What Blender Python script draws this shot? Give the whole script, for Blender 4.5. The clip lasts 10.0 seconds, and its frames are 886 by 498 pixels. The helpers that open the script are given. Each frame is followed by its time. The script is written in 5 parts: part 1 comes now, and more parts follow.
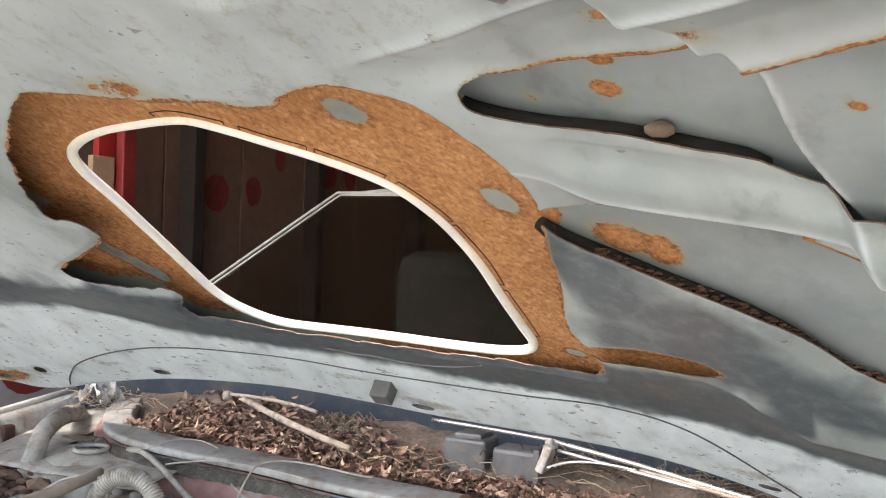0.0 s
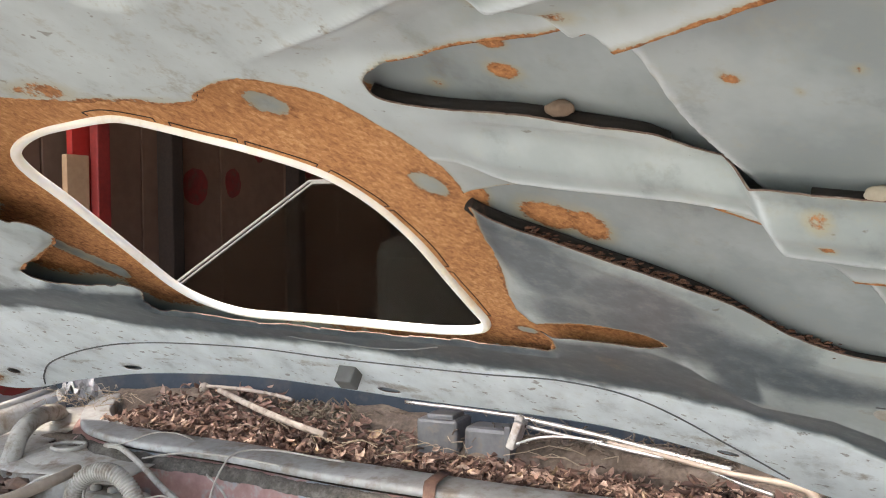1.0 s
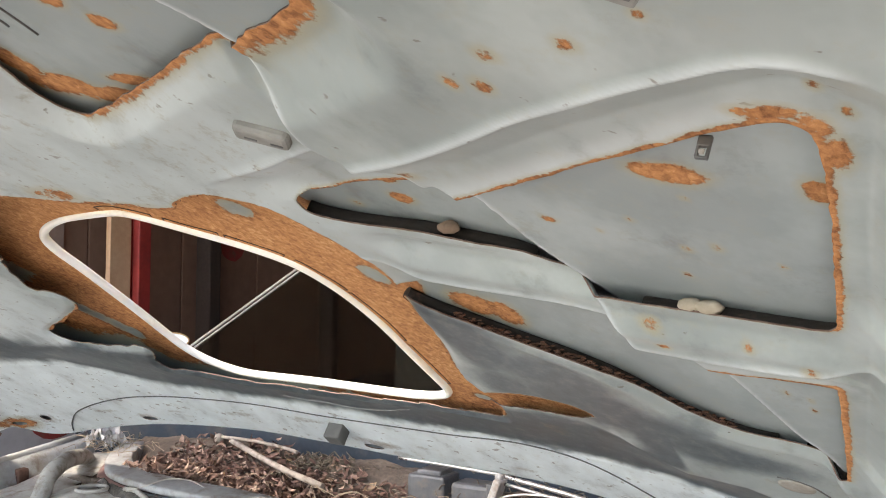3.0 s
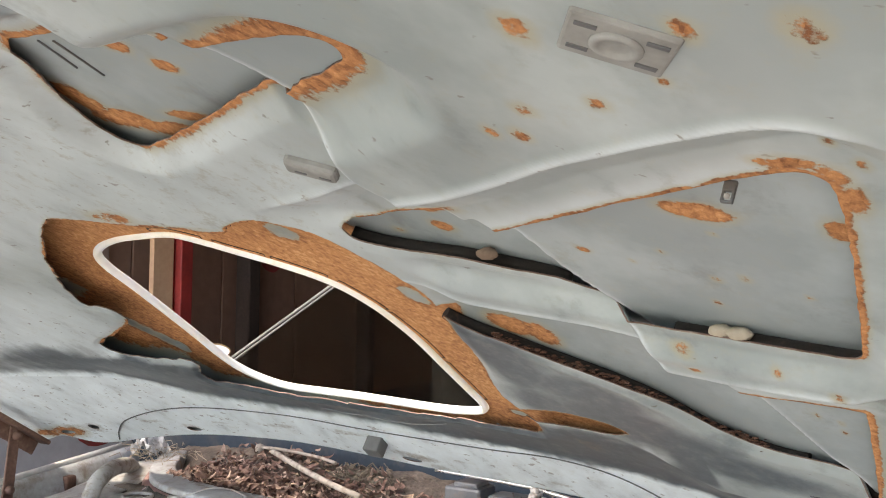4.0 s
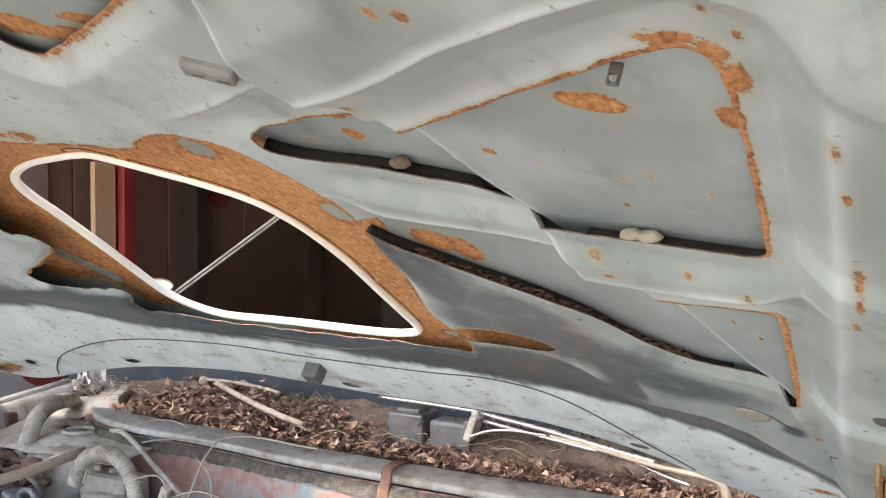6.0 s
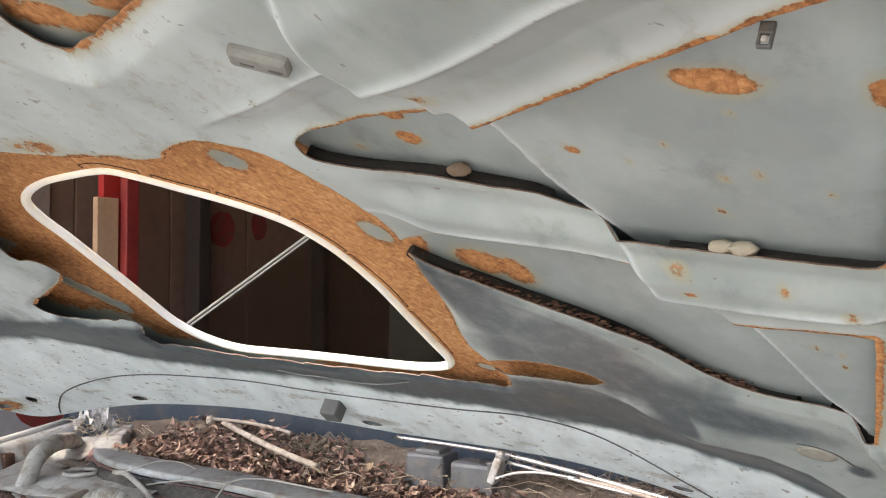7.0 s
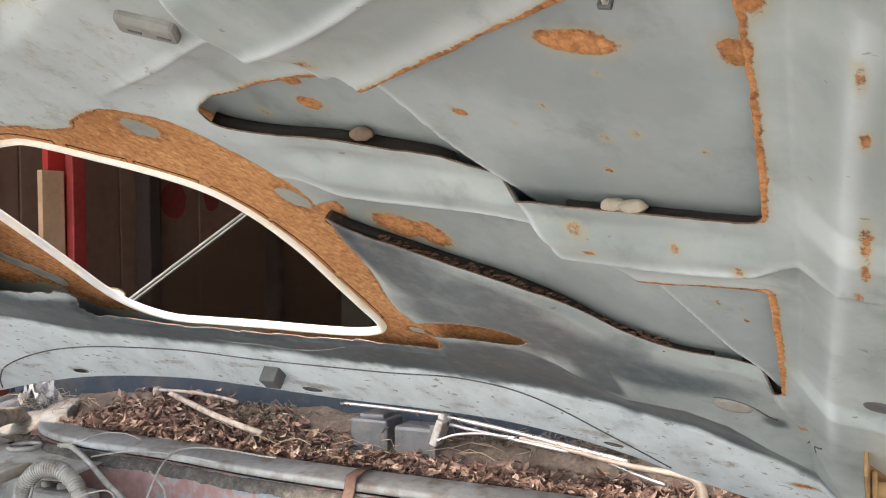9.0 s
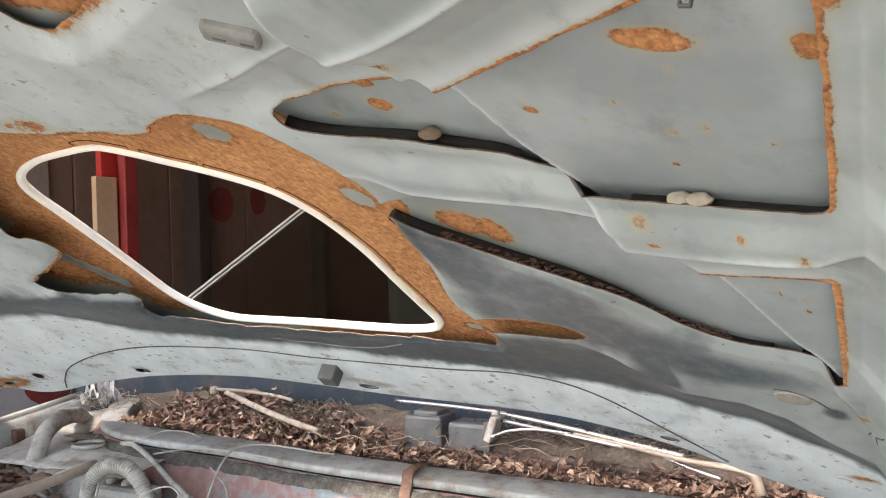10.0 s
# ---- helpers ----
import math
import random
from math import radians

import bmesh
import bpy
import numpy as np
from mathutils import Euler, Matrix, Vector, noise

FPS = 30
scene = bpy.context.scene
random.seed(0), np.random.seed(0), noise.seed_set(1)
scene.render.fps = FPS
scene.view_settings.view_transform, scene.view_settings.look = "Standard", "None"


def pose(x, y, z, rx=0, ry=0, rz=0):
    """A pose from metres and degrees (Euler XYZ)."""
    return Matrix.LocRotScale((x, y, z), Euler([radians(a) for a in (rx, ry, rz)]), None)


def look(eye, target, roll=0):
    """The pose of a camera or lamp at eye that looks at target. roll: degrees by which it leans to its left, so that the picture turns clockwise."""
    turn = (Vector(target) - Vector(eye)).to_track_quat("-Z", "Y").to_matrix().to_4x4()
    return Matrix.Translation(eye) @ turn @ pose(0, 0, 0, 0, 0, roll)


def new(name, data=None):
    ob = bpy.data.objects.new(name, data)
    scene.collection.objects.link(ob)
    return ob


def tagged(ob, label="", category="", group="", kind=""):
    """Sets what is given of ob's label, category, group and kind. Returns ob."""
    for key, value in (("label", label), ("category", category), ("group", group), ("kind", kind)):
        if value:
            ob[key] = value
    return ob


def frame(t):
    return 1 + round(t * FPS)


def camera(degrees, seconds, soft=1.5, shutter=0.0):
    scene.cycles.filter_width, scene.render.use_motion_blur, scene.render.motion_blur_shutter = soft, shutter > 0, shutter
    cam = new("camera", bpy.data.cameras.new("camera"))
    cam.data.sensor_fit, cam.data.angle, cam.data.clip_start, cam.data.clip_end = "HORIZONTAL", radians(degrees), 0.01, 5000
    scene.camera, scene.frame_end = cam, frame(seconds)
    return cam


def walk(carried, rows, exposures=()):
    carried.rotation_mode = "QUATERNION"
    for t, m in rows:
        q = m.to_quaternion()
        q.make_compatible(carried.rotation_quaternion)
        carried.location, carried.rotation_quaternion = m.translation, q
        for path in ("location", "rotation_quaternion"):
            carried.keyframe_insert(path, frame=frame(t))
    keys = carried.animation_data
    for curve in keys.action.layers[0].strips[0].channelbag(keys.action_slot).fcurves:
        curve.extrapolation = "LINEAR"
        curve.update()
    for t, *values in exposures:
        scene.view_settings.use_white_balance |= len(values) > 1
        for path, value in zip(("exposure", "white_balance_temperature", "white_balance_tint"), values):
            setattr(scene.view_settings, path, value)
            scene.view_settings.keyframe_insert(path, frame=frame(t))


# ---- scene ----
# Car frame: x across the car, y towards its rear, z up. The nose of the car points to -y.
cam = camera(51.0, 10.0, soft=1.0)
PATH = [
    (0, (0.0009, 0.0003, 1.2494), (-0.4380, 0.8988, 1.2413), 1.97),
    (0.5, (-0.0308, 0.0072, 1.2350), (-0.4547, 0.9127, 1.2114), 0.97),
    (1, (0.0468, 0.0102, 1.2509), (-0.3859, 0.9113, 1.2241), -0.61),
    (1.5, (0.1497, -0.0279, 1.2573), (-0.3152, 0.8574, 1.2429), -0.05),
    (2, (0.1813, -0.0327, 1.2689), (-0.3008, 0.8434, 1.2742), 0.95),
    (2.5, (0.1833, -0.0521, 1.2782), (-0.2994, 0.8234, 1.2997), 0.76),
    (3, (0.1859, -0.0624, 1.2792), (-0.2937, 0.8146, 1.3092), 0.61),
    (3.2, (0.1824, -0.0694, 1.2810), (-0.3059, 0.8026, 1.3163), 0.74),
    (4.3, (0.2030, -0.0896, 1.2913), (-0.3114, 0.7671, 1.3292), 0.86),
    (4.5, (0.2043, -0.0887, 1.2798), (-0.3057, 0.7713, 1.3016), 1.04),
    (5, (0.1964, -0.0927, 1.2616), (-0.3182, 0.7647, 1.2510), 1.62),
    (5.5, (0.2066, -0.0827, 1.2608), (-0.2855, 0.7875, 1.2359), 0.74),
    (5.7, (0.2197, -0.0708, 1.2678), (-0.2535, 0.8097, 1.2395), 0.24),
    (6.8, (0.1874, -0.0525, 1.2714), (-0.2931, 0.8245, 1.2756), -0.29),
    (7, (0.1530, -0.0303, 1.2501), (-0.3162, 0.8525, 1.2713), 0.22),
    (7.5, (0.1396, -0.0458, 1.2721), (-0.3433, 0.8294, 1.3038), 0.17),
    (8, (0.1435, -0.0404, 1.2509), (-0.3321, 0.8393, 1.2550), 0.23),
    (8.5, (0.1604, -0.0330, 1.2401), (-0.2940, 0.8576, 1.2219), -0.00),
    (9, (0.1918, -0.0216, 1.2463), (-0.2430, 0.8789, 1.2329), -0.89),
    (9.5, (0.1979, -0.0236, 1.2481), (-0.2405, 0.8751, 1.2476), -1.44),
    (10, (0.1829, -0.0463, 1.2432), (-0.2897, 0.8348, 1.2318), -1.67),
]
walk(cam, [(t, look(eye, target, roll)) for t, eye, target, roll in PATH])

# ---- light ----
world = bpy.data.worlds.new("sky")
scene.world = world
world.use_nodes = True
wn = world.node_tree
sky = wn.nodes.new("ShaderNodeTexSky")
sky.sky_type = "NISHITA"
sky.sun_disc = False
sky.sun_elevation = radians(56)
sky.sun_rotation = radians(208)
sky.dust_density = 3.0
wn.links.new(sky.outputs["Color"], wn.nodes["Background"].inputs["Color"])
wn.nodes["Background"].inputs["Strength"].default_value = 0.15

sun = new("sun", bpy.data.lights.new("sun", "SUN"))
sun.data.energy = 2.6
sun.data.angle = radians(9.0)
sun.data.color = (1.0, 0.95, 0.88)
sun.matrix_world = look((-1.6, -3.0, 5.0), (0.0, 0.0, 0.0))

scene.view_settings.exposure = 2.70
scene.view_settings.use_white_balance = True
scene.view_settings.white_balance_temperature = 6950


# ---- small tools ----
def part(name, bm, material, parent=None, label=""):
    """One mesh object from a bmesh, under a thing or part."""
    me = bpy.data.meshes.new(name)
    bm.to_mesh(me)
    bm.free()
    for m in material if isinstance(material, (list, tuple)) else [material]:
        me.materials.append(m)
    ob = new(name, me)
    if parent:
        ob.parent = parent
    if label:
        ob["label"] = label
    return ob


def thing(name, at, label, category, group="", kind=""):
    ob = new(name)
    ob.empty_display_size = 0.05
    ob.location = at
    return tagged(ob, label, category, group, kind)


def smooth(bm):
    for f in bm.faces:
        f.smooth = True
    return bm


def box(bm, x0, x1, y0, y1, z0, z1, bevel=0.0, m=None, segments=2):
    geo = bmesh.ops.create_cube(bm, size=1)["verts"]
    for v in geo:
        v.co = Vector((x0 + (v.co.x + 0.5) * (x1 - x0), y0 + (v.co.y + 0.5) * (y1 - y0), z0 + (v.co.z + 0.5) * (z1 - z0)))
    if bevel:
        edges = list({e for v in geo for e in v.link_edges})
        geo = [v for v in bmesh.ops.bevel(bm, geom=edges, offset=bevel, segments=segments, affect="EDGES", profile=0.5)["verts"]] + [v for v in geo if v.is_valid]
    if m is not None:
        bmesh.ops.transform(bm, matrix=m, verts=list(set(geo)))
    return bm


def spline(points, steps=8, closed=False):
    """Catmull-Rom through the points."""
    p = [Vector(q) for q in points]
    n = len(p)
    out = []
    for i in range(n if closed else n - 1):
        a, b, c, d = (p[(i + k) % n] if closed else p[min(max(i + k, 0), n - 1)] for k in (-1, 0, 1, 2))
        for s in range(steps):
            t = s / steps
            out.append(0.5 * (2 * b + (c - a) * t + (2 * a - 5 * b + 4 * c - d) * t * t + (3 * b - a - 3 * c + d) * t ** 3))
    if not closed:
        out.append(p[-1])
    return out


def tube(bm, points, radius, sides=8, closed=False, radii=None, caps=True):
    """A round rod along the points; radii: one for each point."""
    pts = [Vector(q) for q in points]
    n = len(pts)
    rings = []
    ref = Vector((0.13, 0.21, 0.97))
    for i, q in enumerate(pts):
        a = pts[i - 1] if (i or closed) else q
        b = pts[(i + 1) % n] if (i < n - 1 or closed) else q
        d = (b - a).normalized()
        s = d.cross(ref)
        if s.length < 0.05:
            s = d.cross(Vector((1, 0, 0)))
        s.normalize()
        u = s.cross(d)
        r = radii[i] if radii else radius
        rings.append([bm.verts.new(q + r * (math.cos(k * math.tau / sides) * s + math.sin(k * math.tau / sides) * u)) for k in range(sides)])
    for i in range(n if closed else n - 1):
        a, b = rings[i], rings[(i + 1) % n]
        for k in range(sides):
            bm.faces.new((a[k], a[(k + 1) % sides], b[(k + 1) % sides], b[k])).smooth = True
    if not closed and caps:
        bm.faces.new(rings[0][::-1])
        bm.faces.new(rings[-1])
    return bm


def lathe(bm, profile, at=(0, 0, 0), sides=32, m=None):
    """Turns (radius, height) pairs round z."""
    rings = [[bm.verts.new((r * math.cos(k * math.tau / sides), r * math.sin(k * math.tau / sides), h)) for k in range(sides)] for r, h in profile]
    for a, b in zip(rings, rings[1:]):
        for k in range(sides):
            bm.faces.new((a[k], a[(k + 1) % sides], b[(k + 1) % sides], b[k])).smooth = True
    bm.faces.new(rings[0][::-1])
    bm.faces.new(rings[-1])
    bmesh.ops.transform(bm, matrix=Matrix.Translation(at) @ (m or Matrix()), verts=[v for r in rings for v in r])
    return bm


# ---- materials ----
def material(name, rough=0.5, metal=0.0, colour=(0.5, 0.5, 0.5)):
    m = bpy.data.materials.new(name)
    m.use_nodes = True
    b = m.node_tree.nodes["Principled BSDF"]
    b.inputs["Base Color"].default_value = (*colour, 1)
    b.inputs["Roughness"].default_value = rough
    b.inputs["Metallic"].default_value = metal
    return m, m.node_tree.nodes, m.node_tree.links, b


def noise_node(n, l, scale, detail=4, rough=0.55, distort=0.0, coords="Object"):
    t = n.new("ShaderNodeTexCoord")
    x = n.new("ShaderNodeTexNoise")
    x.inputs["Scale"].default_value = scale
    x.inputs["Detail"].default_value = detail
    x.inputs["Roughness"].default_value = rough
    x.inputs["Distortion"].default_value = distort
    l.new(t.outputs[coords], x.inputs["Vector"])
    return x.outputs["Fac"]


def ramp(n, l, fac, stops):
    r = n.new("ShaderNodeValToRGB")
    e = r.color_ramp.elements
    while len(e) < len(stops):
        e.new(0.5)
    for k, (p, c) in zip(e, stops):
        k.position = p
        k.color = (*c, 1) if len(c) == 3 else c
    l.new(fac, r.inputs["Fac"])
    return r.outputs["Color"]


def grey_ramp(n, l, fac, lo, hi, a=0.0, b=1.0):
    r = n.new("ShaderNodeMapRange")
    r.inputs["From Min"].default_value, r.inputs["From Max"].default_value = lo, hi
    r.inputs["To Min"].default_value, r.inputs["To Max"].default_value = a, b
    l.new(fac, r.inputs["Value"])
    return r.outputs["Result"]


def mix(n, l, fac, a, b, blend="MIX"):
    x = n.new("ShaderNodeMix")
    x.data_type, x.blend_type = "RGBA", blend
    if isinstance(fac, (int, float)):
        x.inputs[0].default_value = fac
    else:
        l.new(fac, x.inputs[0])
    for k, c in ((6, a), (7, b)):
        if isinstance(c, tuple):
            x.inputs[k].default_value = (*c, 1)
        else:
            l.new(c, x.inputs[k])
    return x.outputs[2]


def calc(n, l, op, a, b=None):
    x = n.new("ShaderNodeMath")
    x.operation = op
    for k, c in enumerate((a, b)):
        if c is None:
            continue
        if isinstance(c, (int, float)):
            x.inputs[k].default_value = c
        else:
            l.new(c, x.inputs[k])
    return x.outputs[0]


def bump(n, l, b, height, strength=0.3, distance=0.001):
    x = n.new("ShaderNodeBump")
    x.inputs["Strength"].default_value = strength
    x.inputs["Distance"].default_value = distance
    l.new(height, x.inputs["Height"])
    l.new(x.outputs["Normal"], b.inputs["Normal"])


def speckled(name, stops, scale, rough=0.6, metal=0.0, fine=90, relief=0.3, distance=0.001, dirt=None):
    """A surface whose colour wanders over a ramp at two scales, with fine relief."""
    m, n, l, b = material(name, rough, metal)
    big = noise_node(n, l, scale, 5)
    small = noise_node(n, l, fine, 4)
    fac = calc(n, l, "ADD", calc(n, l, "MULTIPLY", big, 0.65), calc(n, l, "MULTIPLY", small, 0.35))
    c = ramp(n, l, grey_ramp(n, l, fac, 0.3, 0.7), stops)
    if dirt:
        c = mix(n, l, grey_ramp(n, l, noise_node(n, l, scale * 2.3, 6, 0.65), 0.5, 0.68), c, dirt)
    l.new(c, b.inputs["Base Color"])
    bump(n, l, b, small, relief, distance)
    l.new(grey_ramp(n, l, big, 0.3, 0.7, rough - 0.08, rough + 0.1), b.inputs["Roughness"])
    return m


RUST_STOPS = [(0.0, (0.2, 0.076, 0.029)), (0.3, (0.42, 0.18, 0.067)), (0.6, (0.58, 0.275, 0.11)), (1.0, (0.78, 0.48, 0.25))]


def stretched(n, l, scale, detail, rough, squeeze=0.45):
    """Noise whose grain runs longer along y."""
    t = n.new("ShaderNodeTexCoord")
    mp = n.new("ShaderNodeMapping")
    mp.inputs["Scale"].default_value = (1, squeeze, 1)
    l.new(t.outputs["Object"], mp.inputs["Vector"])
    x = n.new("ShaderNodeTexNoise")
    x.inputs["Scale"].default_value = scale
    x.inputs["Detail"].default_value = detail
    x.inputs["Roughness"].default_value = rough
    l.new(mp.outputs["Vector"], x.inputs["Vector"])
    return x.outputs["Fac"]


def painted_steel(name, paint, light, dark_tone, pale, gloss=0.38, flecks=0.65, dark_rust=0.0):
    """Old paint with rust, darkening and stains where the mesh's own masks put them."""
    m, n, l, b = material(name, gloss)
    coarse, mid, fine = noise_node(n, l, 6, 4), stretched(n, l, 60, 5, 0.65, 0.8), stretched(n, l, 330, 4, 0.7, 0.7)
    blotch = stretched(n, l, 22, 5, 0.6)
    base = mix(n, l, grey_ramp(n, l, coarse, 0.35, 0.65), paint, light)
    base = mix(n, l, grey_ramp(n, l, blotch, 0.52, 0.72, 0.0, 0.42), base, tuple(0.68 * c for c in paint))
    base = mix(n, l, grey_ramp(n, l, stretched(n, l, 9, 5, 0.65, 0.6), 0.46, 0.66, 0.0, 0.7), base, tuple(min(1.0, 1.35 * c) for c in light))
    masks = {}
    for key in ("rust", "darken", "dirt", "pale"):
        a = n.new("ShaderNodeAttribute")
        a.attribute_name = key
        masks[key] = a.outputs["Fac"]
    base = mix(n, l, masks["pale"], base, mix(n, l, grey_ramp(n, l, blotch, 0.35, 0.65), pale, tuple(0.8 * c for c in pale)))
    # small dirt flecks
    fleck = calc(n, l, "ADD", stretched(n, l, 75, 3, 0.55, 1.4), calc(n, l, "MULTIPLY", masks["pale"], 0.06))
    base = mix(n, l, grey_ramp(n, l, fleck, 0.70, 0.74, 0.0, flecks), base, (0.12, 0.09, 0.065))
    wob = calc(n, l, "ADD", calc(n, l, "MULTIPLY", calc(n, l, "SUBTRACT", mid, 0.5), 1.0), calc(n, l, "MULTIPLY", calc(n, l, "SUBTRACT", fine, 0.5), 0.5))
    slow = calc(n, l, "MULTIPLY", calc(n, l, "SUBTRACT", blotch, 0.5), 1.1)
    darken = grey_ramp(n, l, calc(n, l, "ADD", calc(n, l, "ADD", masks["darken"], slow), calc(n, l, "MULTIPLY", wob, 0.4)), 0.10, 0.68, 0.0, 0.94)
    base = mix(n, l, darken, base, mix(n, l, grey_ramp(n, l, mid, 0.35, 0.7), dark_tone, tuple(2.2 * c for c in dark_tone)))
    dirt = grey_ramp(n, l, calc(n, l, "ADD", masks["dirt"], wob), 0.45, 0.9, 0.0, 0.85)
    base = mix(n, l, dirt, base, (0.17, 0.125, 0.08))
    halo = grey_ramp(n, l, calc(n, l, "ADD", masks["rust"], calc(n, l, "MULTIPLY", wob, 0.6)), 0.02, 0.4, 0.0, 0.62)
    base = mix(n, l, halo, base, (0.37, 0.33, 0.205))
    rust = grey_ramp(n, l, calc(n, l, "ADD", masks["rust"], wob), 0.42, 0.54)
    flake = n.new("ShaderNodeTexVoronoi")
    flake.inputs["Scale"].default_value = 360
    swirl = n.new("ShaderNodeTexCoord")
    stretch = n.new("ShaderNodeMapping")
    stretch.inputs["Scale"].default_value = (0.75, 0.42, 1)
    l.new(swirl.outputs["Object"], stretch.inputs["Vector"])
    l.new(stretch.outputs["Vector"], flake.inputs["Vector"])
    chip = n.new("ShaderNodeSeparateColor")
    l.new(flake.outputs["Color"], chip.inputs["Color"])
    grain = calc(n, l, "ADD", calc(n, l, "MULTIPLY", stretched(n, l, 230, 7, 0.75, 0.5), 0.62), calc(n, l, "ADD", calc(n, l, "MULTIPLY", blotch, 0.2), calc(n, l, "MULTIPLY", chip.outputs[0], 0.12)))
    grain = calc(n, l, "SUBTRACT", grain, calc(n, l, "MULTIPLY", calc(n, l, "SUBTRACT", 1.0, calc(n, l, "MINIMUM", masks["rust"], 1.0)), 0.24))
    grain = calc(n, l, "SUBTRACT", grain, calc(n, l, "MULTIPLY", masks["darken"], dark_rust))
    rusty = ramp(n, l, grey_ramp(n, l, grain, 0.26, 0.66), RUST_STOPS)
    l.new(mix(n, l, rust, base, rusty), b.inputs["Base Color"])
    l.new(grey_ramp(n, l, rust, 0, 1, gloss, 0.92), b.inputs["Roughness"])
    b.inputs["Specular IOR Level"].default_value = 0.45
    bump(n, l, b, calc(n, l, "ADD", calc(n, l, "MULTIPLY", calc(n, l, "MULTIPLY", rust, grain), 4.0), calc(n, l, "MULTIPLY", mid, 0.3)), 0.4, 0.0012)
    return m


panel_paint = painted_steel("hood_panel_paint", (0.268, 0.306, 0.304), (0.352, 0.392, 0.388), (0.036, 0.047, 0.056), (0.75, 0.82, 0.85), 0.3)
skin_paint = painted_steel("hood_skin_paint", (0.250, 0.289, 0.296), (0.303, 0.341, 0.348), (0.03, 0.03, 0.03), (0.66, 0.71, 0.73), 0.42, 0.0, 0.24)
rust_edge = speckled("rusty_edge", [(0, (0.06, 0.032, 0.024)), (0.5, (0.15, 0.095, 0.075)), (1, (0.3, 0.24, 0.205))], 60, 0.9, fine=300)
white_rubber = speckled("white_edge_trim", [(0, (0.74, 0.69, 0.6)), (0.4, (0.86, 0.84, 0.79)), (1, (0.9, 0.885, 0.85))], 14, 0.45, fine=200, relief=0.1)
rubber = white_rubber.node_tree.nodes["Principled BSDF"]
rubber.inputs["Subsurface Weight"].default_value = 0.7
rubber.inputs["Subsurface Radius"].default_value = (1.0, 0.92, 0.8)
rubber.inputs["Subsurface Scale"].default_value = 0.012
grey_metal = speckled("dusty_grey_paint", [(0, (0.24, 0.23, 0.21)), (0.6, (0.37, 0.37, 0.36)), (1, (0.47, 0.475, 0.47))], 12, 0.6, dirt=(0.2, 0.165, 0.13))
blue_paint = speckled("dark_blue_paint", [(0, (0.012, 0.018, 0.026)), (1, (0.027, 0.037, 0.05))], 7, 0.7, dirt=(0.045, 0.045, 0.046))
blue_paint.node_tree.nodes["Principled BSDF"].inputs["Specular IOR Level"].default_value = 0.15
dirt_mat = speckled("packed_dirt", [(0, (0.035, 0.026, 0.02)), (0.5, (0.1, 0.076, 0.058)), (1, (0.2, 0.155, 0.12))], 25, 0.95, fine=140, relief=0.8, distance=0.004)
concrete = speckled("concrete_floor", [(0, (0.07, 0.068, 0.064)), (1, (0.17, 0.165, 0.155))], 1.2, 0.9, fine=30, relief=0.4, dirt=(0.08, 0.07, 0.06))
dark_wall = speckled("dark_garage_wall", [(0, (0.135, 0.068, 0.042)), (1, (0.225, 0.122, 0.078))], 2.0, 0.9, fine=22, relief=0.5, distance=0.004)

# ---- the hood's form ----
CREASE = [(-0.3, -0.35), (-0.2, 0.0), (-0.14, 0.19), (-0.113, 0.24), (-0.084, 0.329), (-0.059, 0.411), (-0.044, 0.489), (0.0, 0.588), (0.029, 0.65), (0.066, 0.761), (0.099, 0.832), (0.16, 1.08)]
PANEL_CREASE = [(-0.28, -0.35), (-0.195, 0.1), (-0.172, 0.2), (-0.158, 0.235), (-0.127, 0.267), (-0.113, 0.287), (-0.116, 0.307), (-0.121, 0.332), (-0.110, 0.356), (-0.088, 0.380), (-0.074, 0.415), (-0.050, 0.462), (-0.036, 0.489), (-0.022, 0.535), (-0.003, 0.6), (0.06, 0.75), (0.10, 0.85), (0.16, 1.08)]
STEP = 0.0185


def crown(x, y):
    """The height of the inner panel's plane, without the crease."""
    return 1.4439 - 0.153 * x - 0.2061 * y - 0.1028 * x * x + 0.0091 * x * y - 0.2043 * y * y


def curve_array(points, steps=8, closed=True):
    return np.array([(v.x, v.y) for v in spline([(*p, 0) for p in points], steps, closed)])


def to_line(px, py, line, closed):
    """Distance to a polyline, the nearest piece's normal and the side (positive: right of its run)."""
    best = np.full(px.shape, 1e9)
    side = np.zeros(px.shape)
    nx, ny = np.zeros(px.shape), np.zeros(px.shape)
    ux, uy = np.zeros(px.shape), np.zeros(px.shape)
    n = len(line)
    for i in range(n if closed else n - 1):
        a, b = line[i], line[(i + 1) % n]
        d = b - a
        t = np.clip(((px - a[0]) * d[0] + (py - a[1]) * d[1]) / (d @ d + 1e-12), 0, 1)
        ox, oy = px - a[0] - t * d[0], py - a[1] - t * d[1]
        r = ox * ox + oy * oy
        near = r < best
        best = np.where(near, r, best)
        side = np.where(near, d[1] * (px - a[0]) - d[0] * (py - a[1]), side)
        q = np.hypot(*d) + 1e-12
        nx, ny = np.where(near, d[1] / q, nx), np.where(near, -d[0] / q, ny)
        ux, uy = np.where(near, ox, ux), np.where(near, oy, uy)
    # clear of the line the direction is that of the offset itself
    far, r = best > 1e-7, np.sqrt(best) + 1e-12
    same = np.where(nx * ux + ny * uy < 0, -1.0, 1.0)
    nx, ny = np.where(far, same * ux / r, nx), np.where(far, same * uy / r, ny)
    return np.sqrt(best), nx, ny, side


